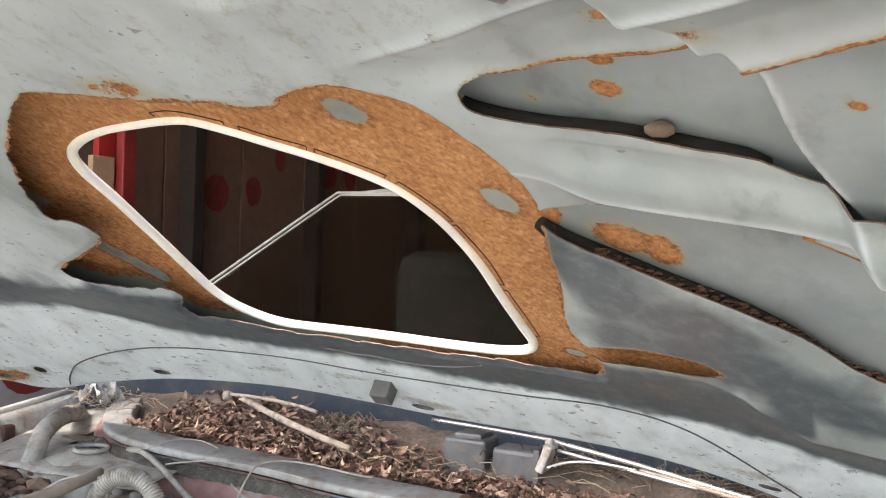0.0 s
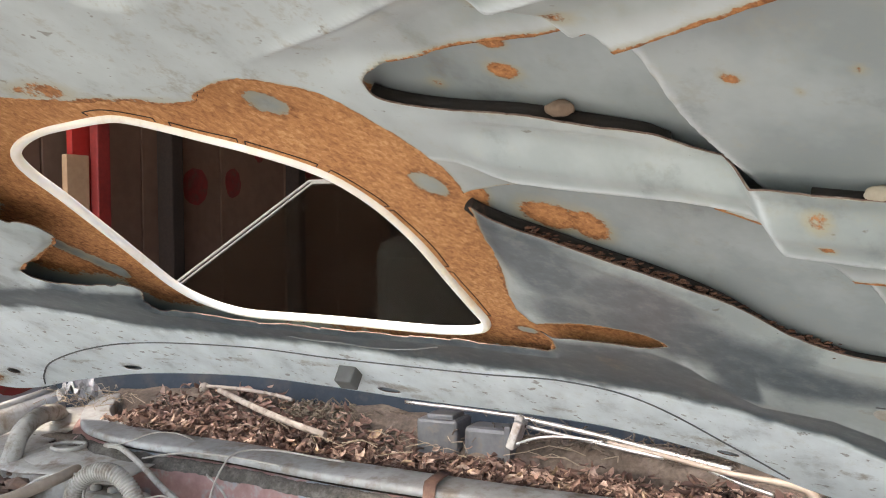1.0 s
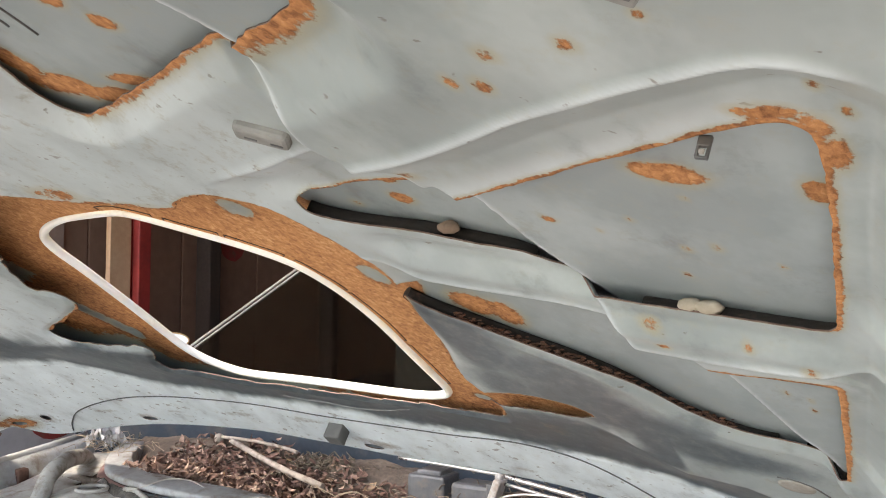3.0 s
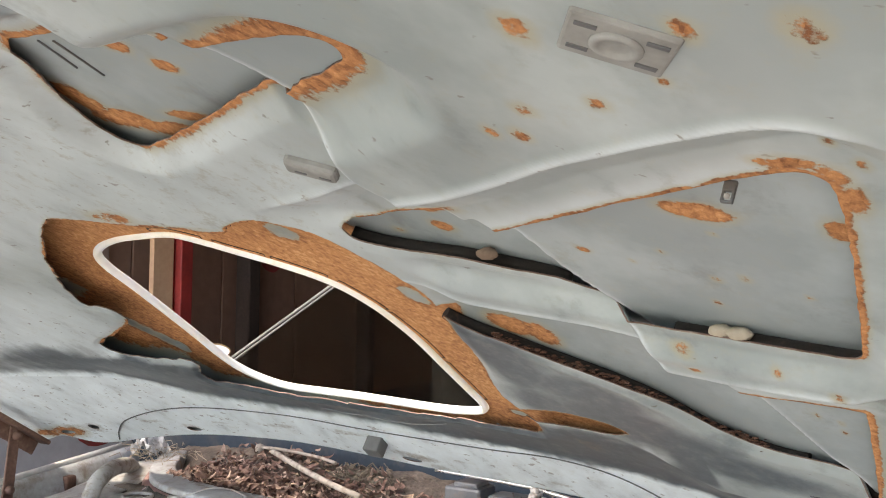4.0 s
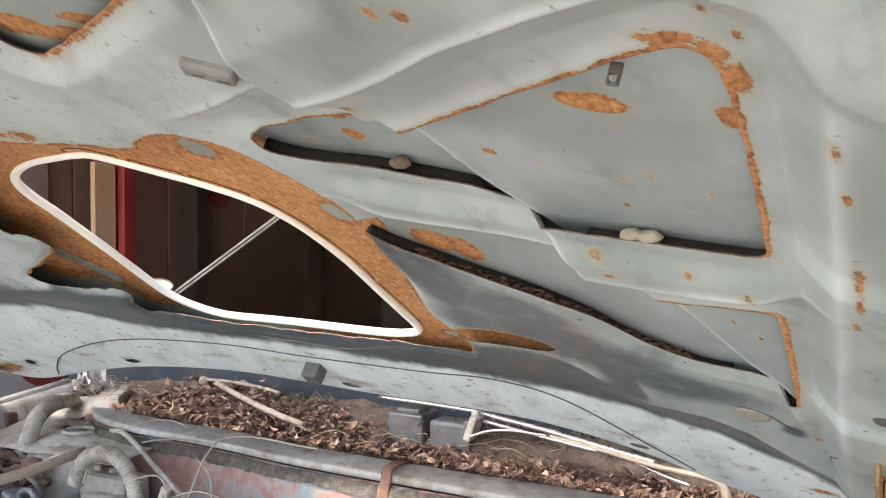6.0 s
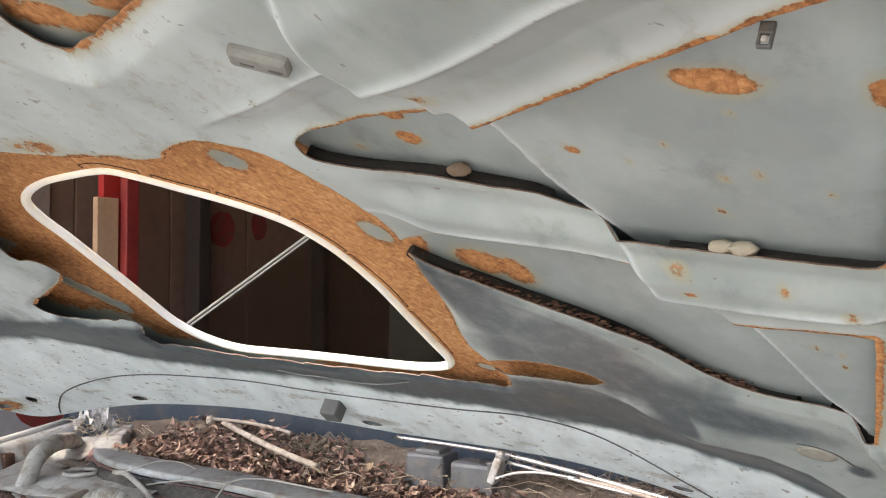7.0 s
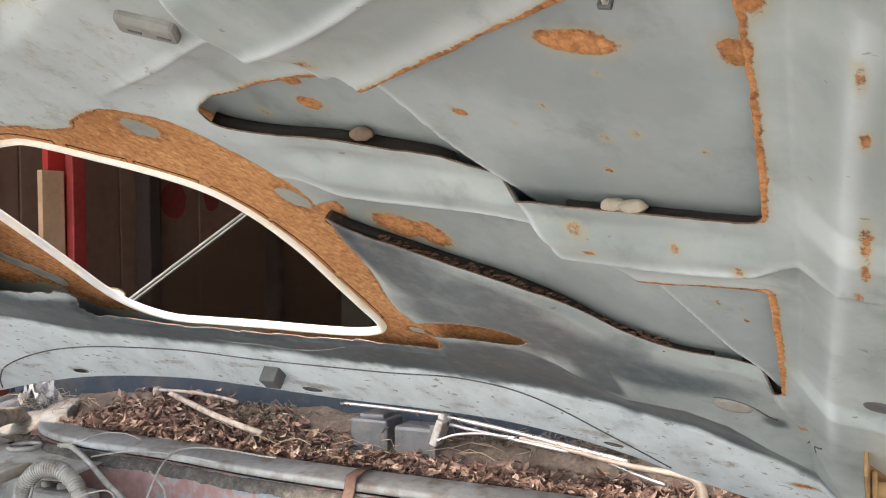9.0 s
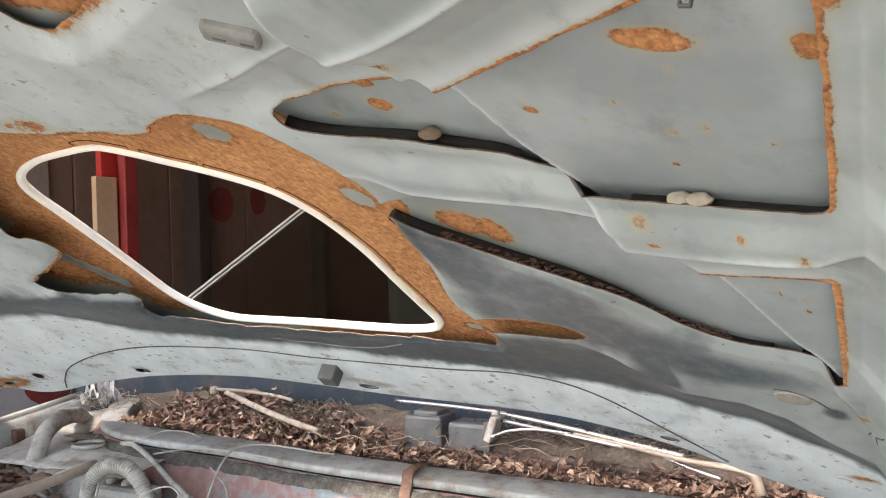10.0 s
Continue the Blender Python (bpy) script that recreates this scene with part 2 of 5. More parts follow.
def inside(px, py, ring):
    odd = np.zeros(px.shape, bool)
    for a, b in zip(ring, np.roll(ring, -1, 0)):
        cross = (a[1] > py) != (b[1] > py)
        odd ^= cross & (px < (b[0] - a[0]) * (py - a[1]) / (b[1] - a[1] + 1e-12) + a[0])
    return odd


def soft_step(v, lo, hi):
    t = np.clip((v - lo) / (hi - lo), 0, 1)
    return t * t * (3 - 2 * t)


crease_line, panel_crease = curve_array(CREASE, 6, False), curve_array(PANEL_CREASE, 6, False)


def body_line(x, y, line, soft=0.0):
    """The drop beyond the crease."""
    d, _, _, s = to_line(x, y, line, False)
    return -STEP * soft_step(np.where(s > 0, d, -d), -0.004 - soft, 0.005 + soft)


# openings of the inner panel, as rings of control points
TRI_A = [(-0.2175, 0.46), (-0.1985, 0.449), (-0.1787, 0.4455), (-0.1481, 0.435), (-0.1167, 0.427), (-0.095, 0.421), (-0.072, 0.4085), (-0.0435, 0.3915), (0.0058, 0.3603), (0.0465, 0.3341), (0.0804, 0.3128),
         (0.1088, 0.293), (0.1284, 0.281), (0.1374, 0.281), (0.1432, 0.290), (0.144, 0.3114), (0.142, 0.3543), (0.1364, 0.4239), (0.1321, 0.478), (0.1253, 0.5039), (0.102, 0.5106), (0.0701, 0.5141),
         (0.0174, 0.52), (-0.012, 0.5199), (-0.0338, 0.5247), (-0.055, 0.513), (-0.0694, 0.5034), (-0.104, 0.496), (-0.139, 0.4895), (-0.177, 0.489), (-0.207, 0.485), (-0.2208, 0.478)]
TRI_B = [(-0.2205, 0.6), (-0.1955, 0.5931), (-0.1718, 0.597), (-0.1243, 0.596), (-0.0842, 0.595), (-0.0579, 0.597), (-0.0102, 0.6244), (0.0265, 0.639), (0.0809, 0.626), (0.1136, 0.6181), (0.118, 0.626),
         (0.1145, 0.6927), (0.1082, 0.7954), (0.103, 0.819), (0.084, 0.809), (0.060, 0.806), (0.0215, 0.8076), (-0.0235, 0.787), (-0.060, 0.743), (-0.100, 0.711), (-0.142, 0.6875), (-0.183, 0.661),
         (-0.206, 0.6465), (-0.223, 0.627)]
SLIT = [(-0.264, 0.843), (-0.214, 0.823), (-0.170, 0.819), (-0.144, 0.825), (-0.133, 0.839), (-0.155, 0.852), (-0.200, 0.857), (-0.244, 0.862), (-0.262, 0.862)]
FRONT_LEFT = [(-0.300, 0.243), (-0.276, 0.241), (-0.233, 0.235), (-0.188, 0.23), (-0.172, 0.238), (-0.143, 0.225), (-0.112, 0.217), (-0.078, 0.21), (-0.055, 0.206), (-0.043, 0.208),
              (-0.038, 0.217), (-0.044, 0.228), (-0.063, 0.239), (-0.093, 0.254), (-0.108, 0.265), (-0.128, 0.272), (-0.146, 0.282), (-0.207, 0.314), (-0.303, 0.360), (-0.332, 0.366), (-0.342, 0.346), (-0.332, 0.308), (-0.308, 0.264)]
CUT_OUT = [(-0.58, 0.478), (-0.538, 0.477), (-0.5, 0.48), (-0.459, 0.484), (-0.427, 0.485), (-0.366, 0.486), (-0.349, 0.476), (-0.31, 0.46), (-0.271, 0.468), (-0.25, 0.484),
           (-0.238, 0.506), (-0.226, 0.531), (-0.219, 0.558), (-0.220, 0.591), (-0.227, 0.63), (-0.237, 0.672), (-0.249, 0.738), (-0.266, 0.803), (-0.263, 0.835), (-0.2585, 0.862),
           (-0.2535, 0.880), (-0.258, 0.900), (-0.268, 0.914), (-0.290, 0.915), (-0.374, 0.913), (-0.473, 0.924), (-0.589, 0.925), (-0.666, 0.922), (-0.731, 0.899), (-0.769, 0.894), (-0.767, 0.87), (-0.75, 0.842),
           (-0.762, 0.828), (-0.824, 0.828), (-0.876, 0.819), (-0.886, 0.79), (-0.833, 0.765), (-0.763, 0.73), (-0.753, 0.699), (-0.782, 0.683), (-0.78, 0.667), (-0.756, 0.627), (-0.697, 0.561), (-0.634, 0.512)]
HOLE = [(-0.490, 0.554), (-0.46, 0.562), (-0.428, 0.576), (-0.398, 0.590), (-0.367, 0.610), (-0.347, 0.63), (-0.335, 0.656), (-0.328, 0.686), (-0.325, 0.735), (-0.328, 0.80),
        (-0.328, 0.85), (-0.328, 0.89), (-0.342, 0.912), (-0.38, 0.925), (-0.45, 0.934), (-0.53, 0.944), (-0.615, 0.954), (-0.682, 0.954), (-0.722, 0.930), (-0.739, 0.892),
        (-0.736, 0.835), (-0.724, 0.756), (-0.712, 0.695), (-0.706, 0.655), (-0.692, 0.626), (-0.662, 0.605), (-0.613, 0.585), (-0.558, 0.569), (-0.518, 0.558)]
EDGE = [(-1.50, -0.10), (-1.56, 0.3), (-1.54, 0.8), (-1.5, 1.07), (-1.40, 1.083), (-1.332, 1.072), (-1.274, 1.096), (-1.215, 1.099), (-1.124, 1.086), (-0.942, 1.066), (-0.772, 1.063), (-0.64, 1.078),
        (-0.522, 1.087), (-0.353, 1.085), (-0.228, 1.086), (-0.117, 1.108), (-0.03, 1.151), (0.06, 1.175), (0.14, 1.165), (0.2, 1.08), (0.235, 0.9), (0.25, 0.6), (0.27, 0.2), (0.25, -0.08), (-0.1, -0.14), (-0.65, -0.16), (-1.2, -0.14)]
# drain holes in the rear lip: x, y, half sizes
DRAINS = [(-0.542, 1.07, 0.017, 0.0065), (-0.966, 1.051, 0.017, 0.006), (-0.117, 1.091, 0.013, 0.006), (-1.214, 1.046, 0.012, 0.008), (-1.304, 1.062, 0.02, 0.006)]

rings = {"tri_a": curve_array(TRI_A, 5), "tri_b": curve_array(TRI_B, 5), "slit": curve_array(SLIT, 5), "front": curve_array(FRONT_LEFT, 5), "cut": curve_array(CUT_OUT, 5)}
for k, (hx, hy, ha, hb) in enumerate(DRAINS):
    rings["drain%d" % k] = np.array([(hx + ha * math.cos(q * math.tau / 16), hy + hb * math.sin(q * math.tau / 16)) for q in range(16)])
hole_ring, edge_ring = curve_array(HOLE, 6), curve_array(EDGE, 5)


known = {}


def signed(x, y, ring):
    """Distance to a ring (negative inside) and its outward normal; kept for arrays asked for before."""
    key = (id(x), id(y), id(ring))
    if key not in known or known[key][0] is not x or known[key][1] is not y:
        known[key] = (x, y, ring_distance(x, y, ring))
    return known[key][2]


def ring_distance(x, y, ring):
    d, nx, ny, _ = to_line(x, y, ring, True)
    ccw = np.sign(np.sum(ring[:, 0] * np.roll(ring[:, 1], -1) - np.roll(ring[:, 0], -1) * ring[:, 1]))
    return np.where(inside(x, y, ring), -d, d), nx * ccw, ny * ccw


def graded(*runs):
    """Grid lines: runs of (start, end, step)."""
    return np.concatenate([np.arange(a, b - s / 2, s) for a, b, s in runs] + [[runs[-1][1]]])


def sheet(name, gx, gy, height, keep, masks=None):
    """A sheet over a grid, cut cleanly along keep = 0."""
    X, Y = np.meshgrid(gx, gy)
    Xf, Yf = X.ravel(), Y.ravel()
    K = keep(Xf, Yf)
    w = len(gx)
    extra, cache, faces = [], {}, []

    def crossing(a, b):
        key = (min(a, b), max(a, b))
        if key not in cache:
            t = K[a] / (K[a] - K[b])
            cache[key] = len(Xf) + len(extra)
            extra.append((Xf[a] + t * (Xf[b] - Xf[a]), Yf[a] + t * (Yf[b] - Yf[a])))
        return cache[key]

    pos = K > 0
    for j in range(len(gy) - 1):
        for i in range(w - 1):
            a = j * w + i
            quad = (a, a + w, a + w + 1, a + 1)
            n = int(pos[a]) + int(pos[a + 1]) + int(pos[a + w]) + int(pos[a + w + 1])
            if n == 4:
                faces.append(quad)
            elif n:
                for t3 in ((quad[0], quad[1], quad[2]), (quad[0], quad[2], quad[3])):
                    poly = []
                    for p, q in zip(t3, t3[1:] + t3[:1]):
                        if pos[p]:
                            poly.append(p)
                        if pos[p] != pos[q]:
                            poly.append(crossing(p, q))
                    if len(poly) > 2:
                        faces.append(tuple(poly))
    if extra:
        e = np.array(extra)
        Xf, Yf = np.r_[Xf, e[:, 0]], np.r_[Yf, e[:, 1]]
    used = np.zeros(len(Xf), bool)
    used[[v for f in faces for v in f]] = True
    order = np.cumsum(used) - 1
    Xf, Yf = Xf[used], Yf[used]
    faces = [tuple(int(order[v]) for v in f) for f in faces]
    me = bpy.data.meshes.new(name)
    me.from_pydata(np.stack([Xf, Yf, height(Xf, Yf)], 1).tolist(), [], faces)
    for key, f in (masks or {}).items():
        me.attributes.new(key, "FLOAT", "POINT").data.foreach_set("value", np.asarray(f(Xf, Yf), np.float32))
    me.shade_smooth()
    return me


def ripple(x, y, amount, size):
    return amount * (np.sin(x / size + 1.3 * np.sin(y / size * 0.7)) + np.sin(y / size * 1.3 + 0.8 * np.sin(x / size * 0.6 + 1)))


# crests of the recesses round the two openings, and where the recesses run out
crest_a = curve_array([(-0.34, 0.466), (-0.296, 0.446), (-0.213, 0.408), (-0.14, 0.373), (-0.10, 0.356), (-0.059, 0.337), (-0.011, 0.308), (0.028, 0.281), (0.059, 0.263), (0.086, 0.246), (0.108, 0.233), (0.127, 0.222), (0.143, 0.218), (0.157, 0.222), (0.175, 0.236), (0.21, 0.27)], 6, False)
crest_b = curve_array([(-0.27, 0.545), (-0.203, 0.546), (-0.144, 0.552), (-0.078, 0.553), (-0.045, 0.556), (0.001, 0.568), (0.036, 0.566), (0.107, 0.553), (0.137, 0.540), (0.20, 0.53)], 6, False)
FADE_AX, FADE_AY = [-0.30, -0.213, -0.1, 0.0, 0.12, 0.15, 0.2], [0.445, 0.452, 0.45, 0.44, 0.45, 0.475, 0.485]
FADE_BX, FADE_BY = [-0.25, -0.2, -0.1, 0.0, 0.10, 0.15], [0.605, 0.61, 0.64, 0.70, 0.74, 0.78]


# the ridge that runs back along the side flange
RIDGE_Y, RIDGE_X = [0.22, 0.26, 0.35, 0.46, 0.65, 0.74, 0.80, 1.0], [0.192, 0.188, 0.180, 0.172, 0.158, 0.149, 0.146, 0.14]


def panel_height(x, y):
    z = crown(x, y) - 0.004 + body_line(x, y, panel_crease, 0.004) + ripple(x, y, 0.0007, 0.06)
    # shallow waves in the pressing ahead of the body line
    z += 0.0022 * np.sin((x + 0.6 * y) / 0.030) * np.sin((y - 0.4 * x) / 0.045) * soft_step(-x, 0.10, 0.20) * (1 - soft_step(y, 0.40, 0.46)) * soft_step(signed(x, y, rings["front"])[0], 0.03, 0.07)
    for crest, fade_x, fade_y, left in ((crest_a, FADE_AX, FADE_AY, -0.30), (crest_b, FADE_BX, FADE_BY, -0.24)):
        # a crisp crest, a steep slope and a level flange towards the opening
        d, _, _, side = to_line(x, y, crest, False)
        rise = np.clip((np.where(side < 0, d, 0.0) - 0.001) / 0.024, 0, 1)
        fade, soft = np.interp(x, fade_x, fade_y), np.interp(x, [-0.25, -0.205], [0.034, 0.012])
        z += 0.0080 * rise * (1 - soft_step(y, fade - soft, fade + soft)) * soft_step(x, left, left + 0.07)
        # rolled edge just ahead of the crest
        z -= 0.0022 * np.exp(-(np.where(side < 0, d, -d) / 0.0035) ** 2) * (1 - soft_step(x, 0.15, 0.17)) * soft_step(x, left, left + 0.07)
    d, nx, ny = signed(x, y, rings["front"])
    away = np.maximum(soft_step(-ny + 0.55 * nx, -0.75, 0.6), soft_step(x, -0.130, -0.120))
    z += 0.0165 * away * soft_step(x, -0.36, -0.312) * (1 - soft_step(d, 0.014, 0.045)) + (1 - away) * 0.002 * (1 - soft_step(d, 0, 0.006))
    d = signed(x, y, rings["cut"])[0]
    z += 0.004 * (1 - soft_step(d, 0, 0.012)) * soft_step(y, 0.6, 0.75)
    # beads along the strip between the two openings; the side flange steps down
    mid = soft_step(x, -0.205, -0.16) * (1 - soft_step(x, 0.115, 0.15))
    far = np.interp(x, [-0.2, -0.06, 0.0, 0.14], [0.490, 0.496, 0.506, 0.494])
    z += mid * (0.0045 * soft_step(y, far + 0.002, far + 0.018) * (y < 0.60) - 0.0115 * soft_step(y, far + 0.022, far + 0.046) * (1 - soft_step(y, 0.56, 0.60)))
    z -= mid * soft_step(x, -0.03, 0.0) * 0.0018 * np.exp(-((y - far - 0.062) / 0.006) ** 2)
    edge_b = np.interp(x, [-0.2, -0.1, 0.0, 0.1], [0.64, 0.70, 0.785, 0.79])
    z -= 0.0022 * np.exp(-((y - edge_b - 0.022) / 0.011) ** 2) * soft_step(x, -0.2, -0.15) * (1 - soft_step(x, 0.09, 0.12))
    ridge = np.interp(y, RIDGE_Y, RIDGE_X)
    z -= 0.016 * np.clip((x - ridge + 0.022) / 0.020, 0, 1) * soft_step(y, 0.20, 0.26)
    # flange pressed up towards the skin round the openings
    top = skin_height(x, y)
    inboard = soft_step(-x, 0.03, 0.10)
    for key, gap, wide in (("tri_a", 0.012 + 0.003 * inboard, 0.019), ("tri_b", 0.0115 + 0.0045 * inboard, 0.019), ("front", 0.0095, 0.024)):
        d = signed(x, y, rings[key])[0]
        z += np.maximum(top - gap - z, 0) * (1 - soft_step(d, 0.002, wide))
    # hollow swept across the middle of the panel
    z += 0.010 * soft_step(signed(x, y, rings["front"])[0], 0.03, 0.09) * np.exp(-((x + 0.10 + 0.35 * (y - 0.15)) / 0.055) ** 2) * (1 - soft_step(y, 0.26, 0.36))
    # rear lip folds down a little past the dark band
    low = np.interp(x, BAND_LOW_X, BAND_LOW)
    top = np.interp(x, BAND_X, BAND_TOP)
    z = np.where(x > -0.36, np.minimum(z, skin_height(x, y) - 0.0015), z)
    return z + 0.010 * soft_step(y, top - 0.012, low) - 0.002 * soft_step(y, low - 0.003, low + 0.004) - 0.006 * soft_step(y, low - 0.02, low + 0.10)


BAND_X = [-1.2, -0.95, -0.73, -0.54, -0.27, -0.15, -0.118, -0.09, -0.065, 0.0, 0.04, 0.075, 0.13]
BAND_TOP = [0.82, 0.84, 0.885, 0.915, 0.888, 0.875, 0.892, 0.93, 0.950, 0.947, 0.965, 1.005, 1.05]
BAND_LOW_X = [-1.2, -0.98, -0.85, -0.65, -0.46, -0.28, -0.17, -0.10, -0.05, 0.0, 0.04, 0.13]
BAND_LOW = [0.885, 0.9, 0.95, 0.976, 0.986, 0.986, 0.987, 0.992, 1.0, 1.012, 1.035, 1.085]


def skin_height(x, y):
    return crown(x, y) + body_line(x, y, crease_line) + 0.018 - 0.005 * (1 - soft_step(-x, 0.2, 0.36)) + 0.014 * soft_step(-x, 0.38, 0.72) + ripple(x, y, 0.0004, 0.05)


def hashed(i, j, seed):
    """A repeatable random number for each lattice point."""
    v = np.sin(i * 127.1 + j * 311.7 + seed * 74.7) * 43758.5453
    return v - np.floor(v)


def grit(x, y, size, seed):
    """Smooth noise from -1 to 1 on a lattice of the given size."""
    u, v = x / size, y / size
    i, j = np.floor(u), np.floor(v)
    a, b = soft_step(u - i, 0, 1), soft_step(v - j, 0, 1)
    low = hashed(i, j, seed) * (1 - a) + hashed(i + 1, j, seed) * a
    high = hashed(i, j + 1, seed) * (1 - a) + hashed(i + 1, j + 1, seed) * a
    return 2 * (low * (1 - b) + high * b) - 1


# how far rust has eaten into the edges: coarse and fine
EATEN = {"cut": (0.0032, 0.0017), "front": (0.0010, 0.0007), "slit": (0.0012, 0.0008), "tri_a": (0.0004, 0.0005), "tri_b": (0.0004, 0.0005)}


def panel_keep(x, y):
    k = np.full(x.shape, 1.0)
    coarse, fine = grit(x, y, 0.016, 1), grit(x, y, 0.0055, 2)
    for key in rings:
        a, b = EATEN[key] if key in EATEN else (0.0005, 0.0003)
        k = np.minimum(k, signed(x, y, rings[key])[0] + a * coarse + b * fine)
    return np.minimum(k, -signed(x, y, edge_ring)[0])


def skin_keep(x, y):
    return np.minimum(signed(x, y, hole_ring)[0], -signed(x, y, edge_ring)[0] + 0.003)


def spots(x, y, some):
    m = np.zeros(x.shape)
    for sx, sy, rx, ry in some:
        r = np.hypot((x - sx) / rx, (y - sy) / ry)
        m = np.maximum(m, 1.0 - soft_step(r, 0.25, 1.6))
    return m


SKIN_SPOTS = [(-0.138, 0.472, 0.01, 0.008), (-0.185, 0.488, 0.006, 0.006), (-0.134, 0.445, 0.008, 0.006), (-0.054, 0.436, 0.004, 0.005), (-0.016, 0.432, 0.005, 0.005), (0.012, 0.440, 0.003, 0.004), (0.036, 0.418, 0.003, 0.004), (0.074, 0.382, 0.003, 0.004), (0.059, 0.449, 0.004, 0.005), (0.077, 0.441, 0.004, 0.006),
              (0.109, 0.452, 0.003, 0.004), (0.050, 0.488, 0.003, 0.004), (0.072, 0.357, 0.018, 0.011), (0.063, 0.356, 0.01, 0.008), (0.081, 0.358, 0.009, 0.008), (0.138, 0.356, 0.008, 0.012), (-0.176, 0.656, 0.024, 0.024), (-0.150, 0.665, 0.016, 0.025), (0.077, 0.641, 0.004, 0.006), (0.078, 0.673, 0.003, 0.006),
              (0.094, 0.679, 0.003, 0.006), (0.094, 0.699, 0.003, 0.006), (-0.322, 0.347, 0.03, 0.014), (-0.285, 0.358, 0.034, 0.011), (-0.335, 0.322, 0.014, 0.024), (-0.221, 0.255, 0.01, 0.008), (-0.205, 0.277, 0.01, 0.008), (-0.25, 0.337, 0.02, 0.007), (0.115, 0.751, 0.004, 0.02)]
PANEL_SPOTS = [(0.124, 0.274, 0.010, 0.006), (0.134, 0.271, 0.011, 0.007), (0.144, 0.278, 0.008, 0.010), (0.150, 0.300, 0.006, 0.016), (-1.30, 1.060, 0.05, 0.02), (-1.36, 1.062, 0.04, 0.014), (-0.119, 0.396, 0.009, 0.006), (-0.075, 0.374, 0.008, 0.006), (0.043, 0.228, 0.006, 0.007), (0.077, 0.218, 0.005, 0.006), (0.03, 0.253, 0.005, 0.008), (0.016, 0.252, 0.004, 0.007),
               (0.148, 0.248, 0.003, 0.005), (0.157, 0.265, 0.003, 0.006), (0.013, 0.538, 0.008, 0.006), (0.075, 0.537, 0.004, 0.005), (0.11, 0.548, 0.006, 0.006), (-0.005, 0.494, 0.004, 0.004),
               (0.183, 0.319, 0.003, 0.012), (0.183, 0.369, 0.003, 0.010), (0.181, 0.469, 0.004, 0.022), (0.180, 0.495, 0.003, 0.014), (0.176, 0.53, 0.003, 0.012), (0.017, 0.557, 0.006, 0.004),
               (0.069, 0.168, 0.007, 0.010), (0.123, 0.163, 0.005, 0.008), (0.155, 0.158, 0.008, 0.010), (0.107, 0.196, 0.003, 0.004), (-0.481, 0.469, 0.034, 0.014),
               (-1.30, 1.066, 0.05, 0.012), (0.136, 0.292, 0.010, 0.006), (0.147, 0.306, 0.006, 0.012), (-0.43, 0.482, 0.06, 0.005), (0.115, 0.875, 0.012, 0.008), (0.10, 1.10, 0.02, 0.006)]
GREY_LEFT = [(-0.334, 0.529, 0.020, 0.016), (-0.26, 0.628, 0.016, 0.020), (-0.285, 0.899, 0.014, 0.008), (-0.840, 0.780, 0.013, 0.015), (-0.833, 0.798, 0.015, 0.018), (-0.824, 0.818, 0.016, 0.018), (-0.812, 0.838, 0.014, 0.018), (-0.800, 0.858, 0.011, 0.016)]
FRINGES = (("tri_a", 0.0056), ("tri_b", 0.0052), ("front", 0.013), ("slit", 0.004), ("cut", 0.004))
DIRT_SPOTS = [(-0.62, 1.02, 0.05, 0.008), (-0.75, 1.02, 0.05, 0.008), (-1.05, 1.03, 0.04, 0.006), (-0.88, 1.025, 0.03, 0.005), (-0.13, 1.07, 0.05, 0.012), (-0.52, 1.06, 0.05, 0.015), (-0.20, 0.91, 0.02, 0.03),
              (-1.25, 1.05, 0.09, 0.02), (-0.30, 1.06, 0.02, 0.006), (-0.45, 1.05, 0.015, 0.005), (0.05, 0.905, 0.03, 0.012), (0.02, 1.08, 0.03, 0.012), (-1.214, 1.05, 0.04, 0.022), (-1.31, 1.066, 0.07, 0.018), (-0.55, 1.055, 0.03, 0.012), (-0.50, 1.078, 0.024, 0.012), (-0.97, 1.045, 0.03, 0.012), (-0.10, 1.08, 0.03, 0.014)]
# dark spots beside the torn left edge and right of the slit
DARK_SPOTS = [(-0.885, 0.842, 0.05, 0.022), (-0.76, 0.905, 0.06, 0.014), (-0.105, 0.925, 0.02, 0.02), (-0.82, 0.86, 0.09, 0.022), (-0.95, 0.845, 0.06, 0.025), (0.09, 0.925, 0.012, 0.012)]


# smudges and broad darker areas of the lower panel
SMUDGES = [(-0.20, 0.70, 0.05, 0.05), (-0.16, 0.75, 0.06, 0.045), (-0.10, 0.81, 0.05, 0.04), (-0.17, 0.80, 0.08, 0.05), (-0.20, 0.72, 0.04, 0.06), (-0.13, 0.76, 0.05, 0.035), (-0.10, 0.83, 0.08, 0.045), (-0.02, 0.87, 0.09, 0.035), (-0.23, 0.66, 0.02, 0.05), (-1.05, 0.83, 0.12, 0.04), (-0.30, 0.16, 0.12, 0.05)]


